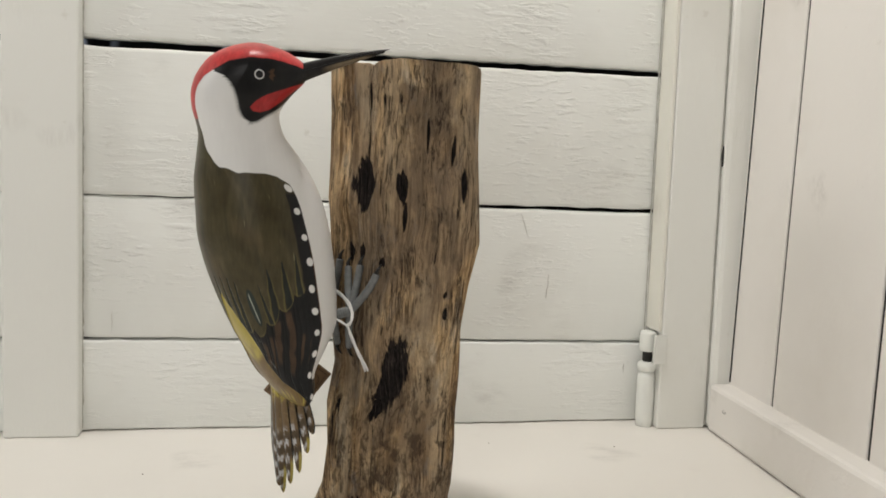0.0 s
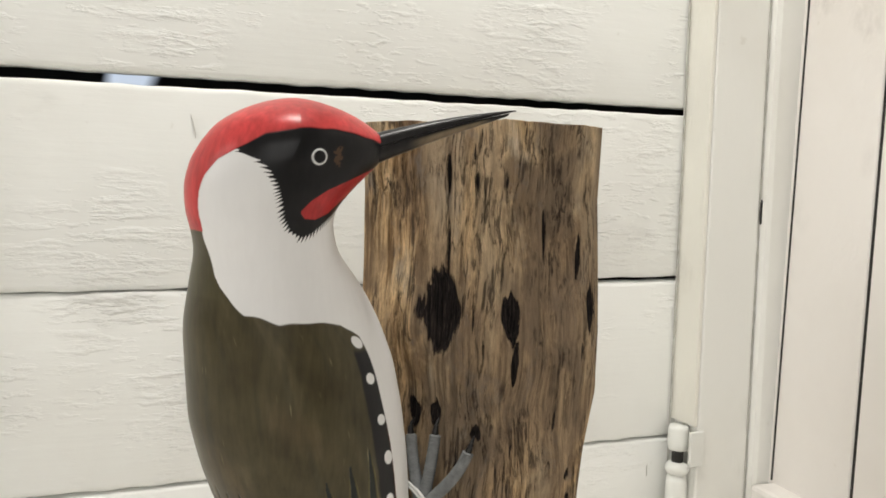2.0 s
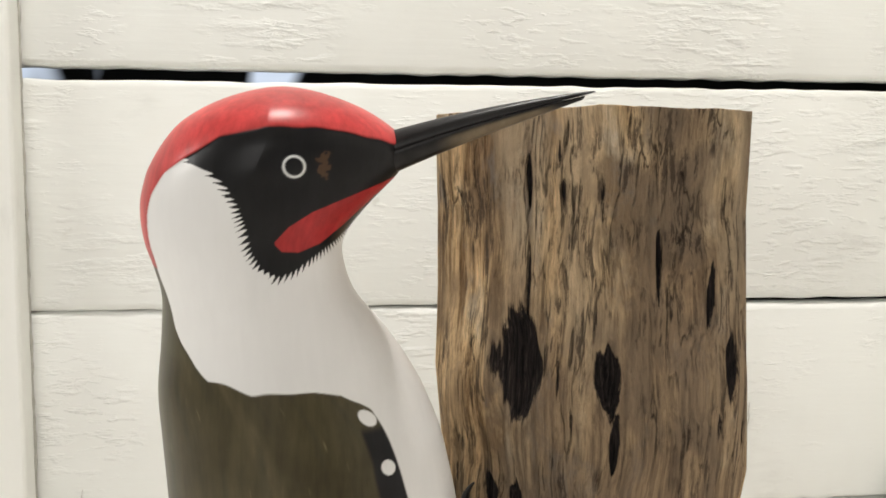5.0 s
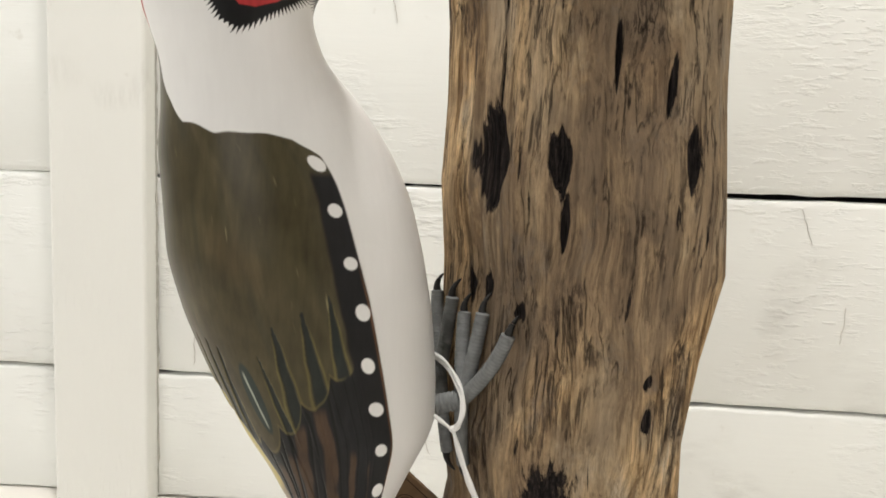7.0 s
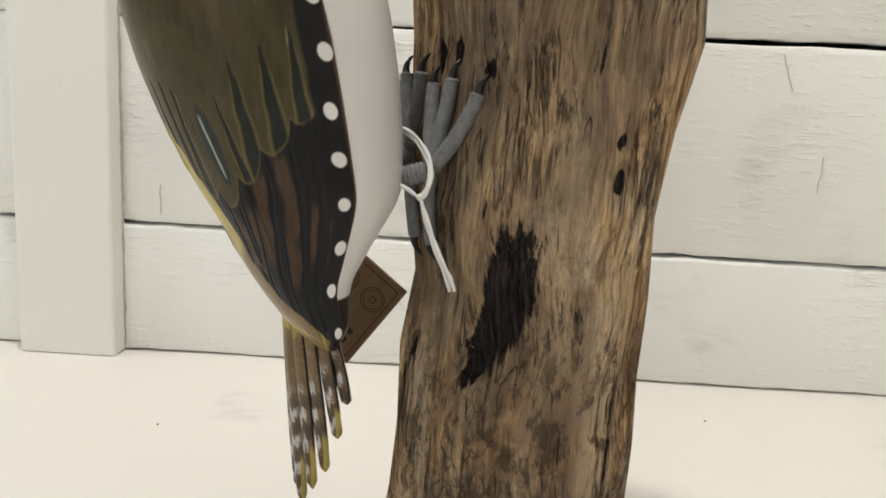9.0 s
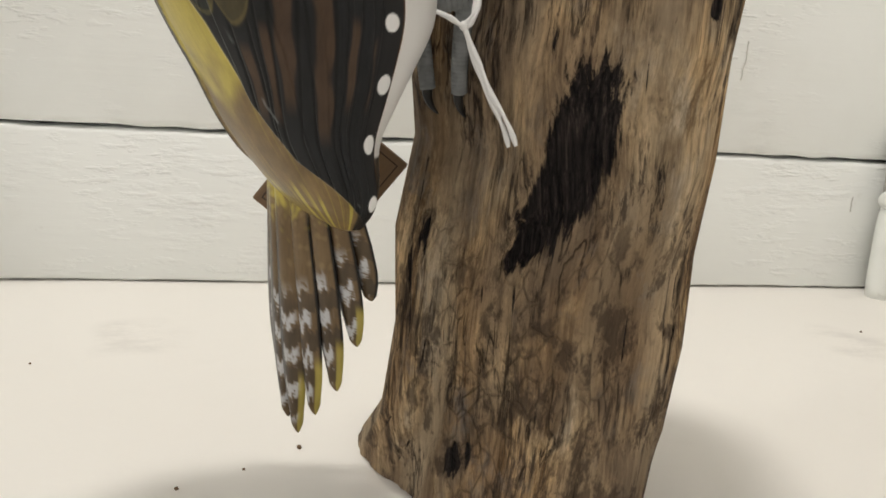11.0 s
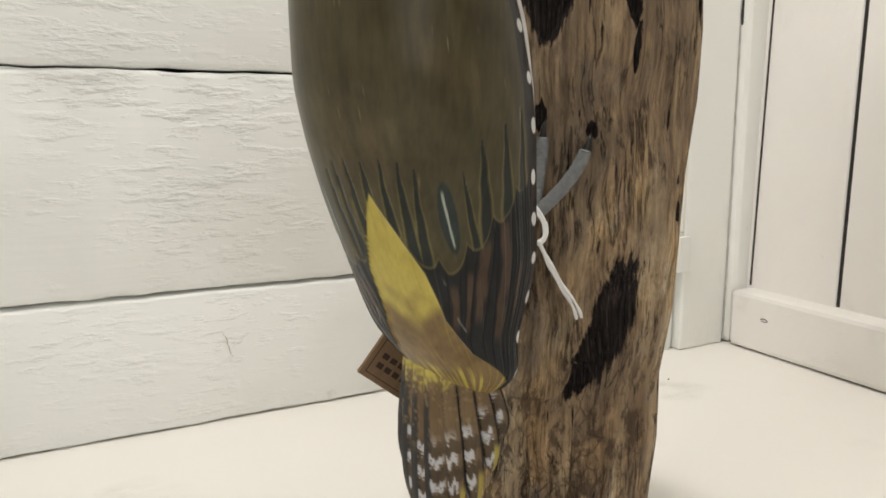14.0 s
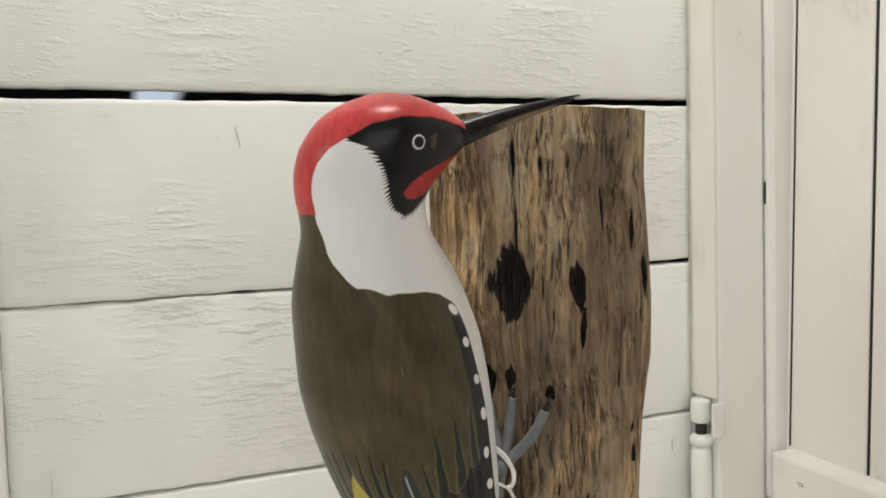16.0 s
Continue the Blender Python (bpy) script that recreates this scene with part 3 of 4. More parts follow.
def build_bird():
    verts, faces, paint, slots = [], [], [], []
    count = 0

    def add(v, f, colour, slot):
        nonlocal count
        verts.append(v)
        faces.append(f + count)
        paint.append(np.asarray(colour) if np.ndim(colour) == 2 else np.tile(colour, (len(v), 1)))
        slots.append(np.full(len(f), slot))
        count += len(v)

    # body and head
    top = 0.3320 - 0.0077 * (1 - np.sin(np.linspace(0, math.pi / 2, 60))) ** 1.0
    zs = np.concatenate([np.linspace(0.097, 0.262, 420, endpoint=False), np.linspace(0.262, top[0], 260, endpoint=False), top])
    near = np.linspace(-100, 100, 430, endpoint=False)
    far = np.linspace(100, 260, 120, endpoint=False)
    th = np.radians(np.concatenate([near, far]))  # 0: the right flank, 90: the back, -90: the breast
    T, Z = np.meshgrid(th, zs)
    rows, cols = T.shape
    T, Z = T.ravel(), Z.ravel()
    cx, cy, a, b = stations_at(Z)
    s = step(Z, 0.235, 0.295)
    turn = np.radians(BODY_TURN + (HEAD_TURN - BODY_TURN) * s)
    f, r = -a * np.sin(T), b * np.cos(T)
    # the brow is narrower towards the bill
    r = r * (1 - 0.22 * step(Z, 0.296, 0.31) * np.clip(f / 0.03, 0, 1))
    deg = np.degrees(np.arctan2(np.sin(T), np.abs(np.cos(T))))  # mirrored: -90 breast, 0 flank, 90 back
    rng = np.random.RandomState(4)

    # fields of the painting
    X = cx + f * np.cos(turn) + np.abs(r) * np.sin(turn)
    wob = waves(np.stack([deg * 0.35, Z * 500], 1), 21, 12, 0.4, 1.4)
    spike = np.abs(((np.arctan2(Z - 0.303, X + 0.002) / 0.058 + 0.25 * wob) % 1) - 0.5) * 2
    # wing: from the dotted front edge round to its lower back edge
    upper = np.interp(deg, [-12, -10, -5, 0, 10, 20, 35, 44, 52, 56, 60, 62], [0.238, 0.2420, 0.2465, 0.2500, 0.2510, 0.2512, 0.2512, 0.2532, 0.2545, 0.258, 0.264, 0.270])
    upper = np.where(deg > 62, 0.285, upper) + 0.0005 * wob
    back_edge = np.interp(Z, [0.0975, 0.1035, 0.1155, 0.129, 0.147, 0.1655, 0.176], [-12, 16, 53, 67, 72, 84, 91])
    front_edge = np.interp(Z, [0.10, 0.135, 0.2, 0.243], [-14, -12, -12, -8])
    in_wing = step(Z, upper + 0.0003, upper - 0.0003) * step(deg, front_edge - 0.5, front_edge + 0.5) * step(deg, back_edge + 0.6, back_edge - 0.6)
    soft_wing = step(Z, 0.235, 0.200) * step(deg, front_edge - 1.2, front_edge + 1.2) * step(deg, back_edge + 2.0, back_edge - 1.0)
    covert_end = np.interp(deg, [-12, -4, 3, 10, 16, 21, 33, 45, 59, 72, 80, 91], [0.190, 0.184, 0.178, 0.1735, 0.1690, 0.1672, 0.1600, 0.1535, 0.1468, 0.1508, 0.1555, 0.175])
    covert_end = covert_end - 0.0015 + 0.0060 * (np.abs((((deg + 3.5) / 16.5) % 1) - 0.5) * 2) ** 2.4
    lift = 0.0011 * soft_wing

    c = np.tile(np.array(WHITE), (len(Z), 1))
    # a rump, yellow above and brown below; the under-body painted dark for its shade
    c = blend(c, (0.03, 0.026, 0.022), step(Z, 0.1175, 0.1165))
    rump = step(deg, 8, 14) * step(Z, 0.18, 0.178)
    rcol = blend(np.tile(np.array(YELLOW), (len(Z), 1)), BROWN, step(Z + 0.004 * wob, 0.142, 0.122))
    rcol = blend(rcol, (0.36, 0.28, 0.07), step(waves(np.stack([deg * 0.5, Z * 60], 1), 31), 0.3, 1.2) * 0.35)
    rcol = blend(rcol, YELLOW, step(Z + 0.003 * wob, 0.112, 0.104) * step(waves(np.stack([deg * 0.7, Z * 30], 1), 33, 10, 0.5, 1.5), -0.2, 0.4))
    c = c + (rcol - c) * rump[:, None]
    # coverts: olive with long streaks
    streak = waves(np.stack([deg * 0.55, Z * 70], 1), 41, 16, 0.6, 1.8)
    flame = waves(np.stack([deg * 0.25, Z * 110], 1), 43, 14, 0.5, 1.5)
    olive = blend(np.tile(np.array(OLIVE), (len(Z), 1)), (0.150, 0.125, 0.070), step(streak, 0.8, 1.6) * 0.22 + step(flame, 0.5, 1.4) * 0.30)
    olive = blend(olive, (0.048, 0.044, 0.027), step(-streak, 0.4, 1.3) * 0.45 + step(deg, 40, 0) * 0.20)
    smudge = waves(np.stack([deg * 0.10, Z * 75], 1), 45, 12, 0.6, 1.6)
    olive = blend(olive, (0.135, 0.095, 0.050), step(smudge, 0.6, 1.4) * 0.45 * step(Z, 0.235, 0.215))
    dash = waves(np.stack([deg * 1.6, Z * 260], 1), 47, 18, 0.6, 1.6)
    olive = blend(olive, (0.30, 0.27, 0.14), step(dash, 1.45, 2.0) * 0.7)
    # leaf-shaped dark slits between the long coverts: angle, upper end, lower end, half width, lean
    dark_gap = np.zeros(len(Z))
    rim = np.zeros(len(Z))
    for d0, z1, z0, w, slant in ((90, 0.186, 0.168, 2.0, 0), (80.5, 0.186, 0.160, 2.1, -40), (72, 0.185, 0.156, 2.3, -60), (65, 0.183, 0.152, 2.2, -110), (43, 0.182, 0.156, 1.8, 90), (31.5, 0.192, 0.163, 3.0, -60), (18, 0.197, 0.168, 3.0, -40), (5.5, 0.202, 0.176, 2.4, -60)):
        fall = np.clip((z1 - Z) / (z1 - z0), 0, 1.3)
        reach = np.abs(deg - d0 - slant * (Z - z1) + 0.25 * wob) / (w * (0.12 + fall ** 0.8) + 1e-6)
        on = step(Z, z1 + 0.0004, z1 - 0.0006)
        dark_gap = np.maximum(dark_gap, step(reach, 1.08, 0.85) * on)
        rim = np.maximum(rim, step(reach, 1.10, 1.25) * step(reach, 1.75, 1.45) * on * step(fall, 0.05, 0.3))
    olive = blend(olive, (0.21, 0.185, 0.060), rim * 0.42)
    olive = blend(olive, (0.016, 0.022, 0.020), dark_gap * 0.95)
    lens = ((deg - 53) / 4.6) ** 2 + ((Z - 0.1665) / 0.0125) ** 2
    olive = blend(olive, TEAL, step(lens, 1.1, 0.8))
    olive = blend(olive, (0.42, 0.46, 0.38), step(np.abs(deg - 53.3 - (Z - 0.166) * 60 + 0.2 * wob), 0.8, 0.3) * step(np.abs(Z - 0.1660), 0.0105, 0.008) * 0.8)
    hem = step(np.abs(Z - covert_end - 0.0007), 0.0007, 0.0003)
    olive = blend(olive, (0.19, 0.155, 0.060), hem * 0.40 * step(deg, 4, 10))
    # flight feathers: near black with a worn brown stripe along each
    flight = np.tile(np.array((0.0125, 0.0135, 0.0145)), (len(Z), 1))
    ragged = waves(np.stack([deg * 0.9, Z * 420], 1), 52, 14, 0.5, 1.5)
    mid = np.ones(len(Z))
    for da, za, db, zb, w in ((35, 0.159, 45, 0.127, 4.2), (22, 0.165, 27.5, 0.120, 4.4), (11, 0.150, 14, 0.128, 2.4), (57, 0.143, 61, 0.124, 3.0), (46.5, 0.148, 53, 0.124, 2.0), (1.5, 0.146, 2, 0.128, 1.5)):
        along = np.clip((za - Z) / (za - zb), -0.2, 1.2)
        off = np.abs(deg - da - (db - da) * along) / w
        stripe = step(off + 0.28 * ragged, 0.95, 0.55) * step(Z, za + 0.001, za - 0.003) * step(Z, zb - 0.001, zb + 0.006)
        flight = blend(flight, (0.112, 0.066, 0.038), stripe * 0.62)
        flight = blend(flight, (0.005, 0.005, 0.005), step(np.abs(off - 1.25), 0.22, 0.08) * 0.9)
        mid = np.minimum(mid, np.where(off < 1.5, np.abs(off - 1.25) * 3, 1))
    mid = 1 - np.clip(mid, 0, 1)
    flight = blend(flight, (0.30, 0.32, 0.32), step(np.abs(deg - back_edge + 9), 1.0, 0.3) * step(wob, 0.3, 0.7) * step(Z, 0.147, 0.140) * 0.45)
    wing = olive + (flight - olive) * step(Z, covert_end + 0.0005, covert_end - 0.0005)[:, None]
    wing = blend(wing, BLACK, step(deg + 0.5 * wob, 3.0, 1.0) * step(Z, 0.241, 0.238))
    wing = blend(wing, (0.12, 0.06, 0.03), step(np.abs(deg - front_edge - 1.0), 1.0, 0.3) * step(Z, 0.215, 0.2))
    spots = np.zeros(len(Z))
    for k, (zc, rad) in enumerate(((0.2425, 0.0024), (0.2283, 0.0021), (0.2118, 0.0021), (0.196, 0.0019), (0.1787, 0.0018), (0.1637, 0.0021), (0.1495, 0.0018), (0.1352, 0.0020), (0.1208, 0.0020), (0.1055, 0.0019))):
        dc = (-4.0, -4.5, -6.5, -7.5, -5.0, -5.0, -4.5, -6.0, -5.0, -6.0)[k]
        q = np.hypot(np.radians(deg - dc) * b, (Z - zc) * (0.8 if k in (3, 4) else 1.0)) + 0.00012 * wob
        grow = 1.06 if k < 3 else 1.22
        spots = np.maximum(spots, step(q, grow * rad + 0.0001, grow * rad - 0.00025))
    wing = blend(wing, WHITE, spots)
    c = c + (wing - c) * in_wing[:, None]
    # nape and hind neck
    nape_line = np.interp(Z, [0.258, 0.266, 0.280, 0.287], [60, 61.5, 60.5, 56.5])
    nape = step(deg + 0.9 * wob, nape_line - 0.8, nape_line + 0.8) * step(Z, 0.258, 0.260)
    c = blend(c, (0.080, 0.070, 0.036), nape * step(Z, 0.287, 0.285))
    # black mask, with a fringe of painted hairs
    hair = 0.0028 * spike ** 1.5
    rear = np.interp(Z, [0.2822, 0.2845, 0.2891, 0.2945, 0.3004, 0.3056, 0.3093, 0.3122, 0.315], [-0.0127, -0.017, -0.0194, -0.0203, -0.0222, -0.025, -0.0291, -0.0352, -0.043])
    under = np.interp(X, [-0.0127, -0.0091, -0.0034, 0.0021, 0.0099, 0.0182], [0.2822, 0.2833, 0.2872, 0.2909, 0.2981, 0.3073])
    mask = step(X, rear - hair - 0.0001, rear - hair + 0.0003) * step(Z, under - hair * 0.8 - 0.0001, under - hair * 0.8 + 0.0003)
    c = blend(c, BLACK, mask * step(Z, 0.278, 0.280))
    # red moustache and cap
    mt = np.interp(X, [-0.0135, -0.010, -0.004, 0.0033, 0.0123, 0.0195], [0.2915, 0.2952, 0.299, 0.302, 0.3056, 0.3086])
    mb = np.interp(X, [-0.0135, -0.0119, -0.0076, -0.002, 0.0041, 0.012, 0.0195], [0.2905, 0.2886, 0.2882, 0.2903, 0.295, 0.3022, 0.3083])
    c = blend(c, (0.42, 0.032, 0.034), step(Z, mb - 0.0001, mb + 0.0003) * step(Z, mt + 0.0001, mt - 0.0003) * step(X, -0.0138, -0.0132))
    cap_edge = np.interp(deg, [-90, -64, -42, -22, 1, 22, 36, 46, 52, 54.5, 56.3, 58], [0.3155, 0.3168, 0.3187, 0.3203, 0.3202, 0.3175, 0.3127, 0.3088, 0.3035, 0.2977, 0.2864, 0.2835]) + 0.00025 * wob
    capf = step(Z, cap_edge - 0.0003, cap_edge + 0.0003) * step(Z, 0.2825, 0.2835)
    c = blend(c, RED, capf)
    lift = lift + 0.0004 * step(Z, cap_edge - 0.0006, cap_edge + 0.0006) * step(Z, 0.283, 0.29)
    # the eye: a bead with a white ring
    q = np.hypot(X + 0.0084, Z - 0.3104)
    c = blend(c, (0.70, 0.71, 0.70), step(q, 0.0030, 0.0027) * step(q, 0.0021, 0.0024))
    lift = lift + 0.0006 * step(q, 0.0034, 0.0018)
    worn = np.hypot((X + 0.0010) / 0.5, Z - 0.3110) + 0.0014 * waves(np.stack([X * 900, Z * 900], 1), 71)
    c = blend(c, (0.10, 0.055, 0.03), step(worn, 0.0034, 0.0024) * step(X, -0.0046, -0.004) * 0.8)
    # carved grooves between feathers
    lift = lift - 0.00035 * dark_gap * in_wing - 0.0003 * mid * in_wing * step(Z, covert_end, covert_end - 0.002)
    n = np.hypot(f / np.maximum(a, 1e-4) ** 2, r / np.maximum(b, 1e-4) ** 2) + 1e-9
    f = f + lift * f / np.maximum(a, 1e-4) ** 2 / n
    r = r + lift * r / np.maximum(b, 1e-4) ** 2 / n
    v = np.stack([cx + f * np.cos(turn) + r * np.sin(turn), cy + f * np.sin(turn) - r * np.cos(turn), Z], 1)
    add(v, grid_faces(rows, cols)[:, ::-1], c, 0)
    # close the underside of the body
    low = v[:cols]
    mid_low = low.mean(0) - np.array((0, 0, 0.003))
    lowv = np.concatenate([low, low * 0.4 + mid_low * 0.6])
    add(lowv, grid_faces(2, cols), BROWN, 0)

    def tube(path, radius, colour, slot, sides=14, flat=1.0):
        """A tube along path (n, 3) with a radius at each point."""
        path, radius = np.asarray(path, float), np.asarray(radius, float)
        d = np.gradient(path, axis=0)
        d /= np.linalg.norm(d, axis=1)[:, None] + 1e-12
        u = np.cross(d, (0.31, 0.17, 0.93))
        bad = np.linalg.norm(u, axis=1) < 0.2
        u[bad] = np.cross(d[bad], (0.9, 0.1, 0.1))
        u /= np.linalg.norm(u, axis=1)[:, None]
        w = np.cross(d, u)
        k = np.linspace(0, 2 * math.pi, sides, endpoint=False)
        ring = path[:, None] + radius[:, None, None] * (np.cos(k)[None, :, None] * u[:, None] + flat * np.sin(k)[None, :, None] * w[:, None])
        add(ring.reshape(-1, 3), grid_faces(len(path), sides), colour, slot)

    # bill: two mandibles tapering to the tip
    k = np.linspace(0, 1, 90)
    base, tip = np.array((0.006, 0.5635, 0.3102)), np.array((0.0706, 0.5500, 0.3304))
    axis = tip - base
    side = np.cross(axis, (0, 0, 1))
    side /= np.linalg.norm(side)
    up = np.cross(side, axis)
    up /= np.linalg.norm(up)
    for sign, tall in ((1, 0.0062), (-1, 0.0058)):
        kk = k if sign > 0 else k[:86]
        h = tall * np.clip(1 - kk, 0, 1) ** 0.80 + 0.0003
        w = 0.0060 * np.clip(1 - kk, 0, 1) ** 0.85 + 0.0003
        h[-1], w[-1] = 0.0001, 0.0001
        q = np.linspace(0, 2 * math.pi, 40, endpoint=False)
        prof_s = np.cos(q)
        prof_u = np.where(np.sin(q) * sign > 0, np.sin(q), np.sin(q) * 0.06)
        line = base + axis * kk[:, None] + up * (0.0012 * np.sin(kk * 3.1))[:, None]
        vv = line[:, None] + side * (w[:, None] * prof_s)[:, :, None] + up * (h[:, None] * prof_u + sign * 0.00012)[:, :, None]
        vv = vv.reshape(-1, 3)
        col = np.tile(np.array((0.014, 0.013, 0.013)), (len(vv), 1))
        if sign < 0:
            along = np.repeat(kk, 40)
            pale = step(along, 0.34, 0.5) * step(along, 0.86, 0.74) * step(np.tile(prof_u, len(kk)), -0.15, -0.4)
            col = blend(col, (0.20, 0.155, 0.10), pale * 0.9)
        add(vv, grid_faces(len(kk), 40), col, 0)
    # tail feathers, fanned from the rump: place across, tip height, layer
    R = np.array((math.sin(radians(36)), -math.cos(radians(36)), 0))
    F = np.array((math.cos(radians(36)), math.sin(radians(36)), 0))
    root = np.array((0.0150, 0.5975, 0.112))
    for lateral, tip_z, layer in ((0.0190, 0.0794, 0), (0.0157, 0.0658, 1), (0.0099, 0.0512, 2), (0.0025, 0.0418, 3), (-0.0041, 0.0340, 4), (-0.0105, 0.0365, 3.4), (-0.0160, 0.0472, 2.4), (-0.0190, 0.0595, 1.2)):
        n, m = 150, 60
        t = np.linspace(0, 1, n)
        z = root[2] + (tip_z - root[2]) * t
        across = lateral * (0.70 + 0.30 * t ** 0.9)
        half = 0.0054 * np.minimum(1, 0.62 + t * 0.7) * np.clip(1 - ((t - 0.68) / 0.32).clip(0, 1) ** 1.9, 0, 1) ** 0.75 + 0.0001
        out = -0.0015 - layer * 0.0010 + 0.0022 * (lateral / 0.02) ** 2 * t + 0.0010 * t - 0.0035 * (1 - t) * (1 - (lateral / 0.02) ** 2)
        q = np.linspace(0, 2 * math.pi, m, endpoint=False)
        e = np.cos(q)
        thick = 0.0020 * np.sin(q) * (1 - 0.65 * e * e)
        lean = 0.0032 * t
        vv = root * np.array((1, 1, 0)) + np.stack([lean, 0.0 * lean, z - 0.0025 * t], 1)[:, None] + R * (across[:, None] + half[:, None] * e)[:, :, None] + F * (out[:, None] + thick * np.minimum(1, half / 0.002)[:, None])[:, :, None]
        vv = vv.reshape(-1, 3)
        tt, ee = np.repeat(t, m), np.tile(e, n)
        j = waves(np.stack([ee * 2.5, tt * 30], 1), 60 + int(layer * 10), 10)
        j2 = waves(np.stack([ee * 5, tt * 90], 1), 80 + int(layer * 10), 12)
        j3 = waves(np.stack([ee * 11, tt * 3], 1), 90 + int(layer * 10), 14, 0.6, 2.0)
        col = blend(np.tile(np.array((0.160, 0.108, 0.056)), (len(vv), 1)), (0.024, 0.022, 0.021), step(-ee + 0.15 * j, 0.10, 0.45) * step(tt, 0.10, 0.30))
        col = blend(col, (0.24, 0.17, 0.085), step(j, 0.4, 1.1) * step(tt, 0.6, 0.4) * 0.6)
        zz = np.repeat(z, m)
        saw = ((zz - tip_z) / 0.0104 + layer * 0.37 - 0.22 * np.abs(ee) + 0.10 * j3 + 0.06 * j2) % 1.0
        barred = step(tt, 0.40, 0.52) * step(tt, 0.97, 0.92)
        col = blend(col, (0.030, 0.026, 0.024), step(saw, 0.52, 0.44) * barred * 0.55)
        col = blend(col, (0.48, 0.48, 0.49), step(saw + 0.10 * j2, 0.54, 0.66) * step(saw, 0.99, 0.90) * step(np.abs(ee - 0.12) + 0.12 * j3, 0.58, 0.40) * barred)
        col = blend(col, (0.012, 0.011, 0.010), step(np.abs(ee), 0.84, 0.95) * step(tt, 0.1, 0.25))
        col = blend(col, YELLOW, step(tt + 0.06 * j, 0.20, 0.08) * 0.9 + 0.75 * step(tt, 0.72, 0.80) * step(ee, 0.58, 0.70) * (lateral < 0.018) * (lateral > -0.006))
        add(vv, grid_faces(n, m), col, 0)

    # feet: wire toes wrapped in thread, gripping the trunk
    def on_log(deg_, z_, off):
        x_, y_ = log_surface(np.radians(deg_), z_)
        cx_, cy_ = np.interp(z_, LOG_Z, LOG_X), np.interp(z_, LOG_Z, LOG_Y)
        l = np.hypot(x_ - cx_, y_ - cy_)
        return np.stack([x_ + (x_ - cx_) / l * off, y_ + (y_ - cy_) / l * off, z_], -1)

    def toe(hub, d1, z1, rad=0.0028, claw_up=1):
        """A wrapped toe from the ankle to the trunk, and its claw."""
        n = 130
        t = np.linspace(0, 1, n)[:, None]
        hub = np.array(hub)
        end = on_log(np.array([float(d1)]), np.array([z1]), 0.0026)[0]
        mid = on_log(np.array([float(d1)]), np.array([hub[2] * 0.45 + z1 * 0.55]), 0.0040)[0] * 0.6 + (hub + end) * 0.2
        path = hub * (1 - t) ** 2 + 2 * mid * t * (1 - t) + end * t * t
        t = t[:, 0]
        wrap = rad * (1.0 - 0.10 * t + 0.030 * np.sin(t * 2 * math.pi * 24))
        wrap[0], wrap[-1] = 0.0003, 0.0003
        wrap[1], wrap[-2], wrap[-3] = wrap[1] * 0.8, wrap[-2] * 0.72, wrap[-3] * 0.9
        tube(path, wrap, (0.3, 0.3, 0.3), 1)
        t = np.linspace(0, 1, 24)
        way = path[-1] - path[-12]
        way /= np.linalg.norm(way)
        nrm = end - np.array((np.interp(z1, LOG_Z, LOG_X), np.interp(z1, LOG_Z, LOG_Y), z1))
        nrm /= np.linalg.norm(nrm)
        cl = end + way * (0.0078 * t - 0.001)[:, None] + nrm * (0.0010 * np.sin(t * 2.4) - 0.0030 * t ** 2)[:, None]
        tube(cl, 0.0016 * (1 - t) ** 0.6 + 0.0001, (0.01, 0.01, 0.01), 2, 10)

    for hub, start, toes in (((0.0548, 0.5995, 0.1585), (0.034, 0.600, 0.1525), ((-162, 0.1885), (-144, 0.1905), (-121, 0.1860))), ((0.0445, 0.6265, 0.1625), (0.030, 0.618, 0.1555), ((-174, 0.1925), (169, 0.1920), (150, 0.188)))):
        for d, zt in toes:
            toe(hub, d, zt)
        toe(hub, -160 if hub[0] > 0.05 else -178, 0.1310, 0.0026)
        t = np.linspace(0, 1, 60)[:, None]
        path = np.array(start) * (1 - t) + np.array(hub) * t
        w = 0.0036 + 0.00025 * np.sin(np.linspace(0, 2 * math.pi * 14, 60))
        w[-1], w[-2] = 0.0004, 0.0026
        tube(path, w, (0.3, 0.3, 0.3), 1)

    me = bpy.data.meshes.new("carved_bird")
    me.from_pydata(np.concatenate(verts).tolist(), [], np.concatenate(faces).tolist())
    for m_ in (PLUMAGE, CORD, CLAW):
        me.materials.append(m_)
    me.polygons.foreach_set("material_index", np.concatenate(slots).astype(np.int32))
    at = me.color_attributes.new("paint", "FLOAT_COLOR", "POINT")
    cols_ = np.concatenate(paint)
    at.data.foreach_set("color", np.concatenate([cols_, np.ones((len(cols_), 1))], 1).ravel())
    ob = new("carved_bird", me)
    return tagged(smooth(ob), "painted carved wooden bird, olive with red cap, clinging to driftwood", "bird figurine")


bird = build_bird()


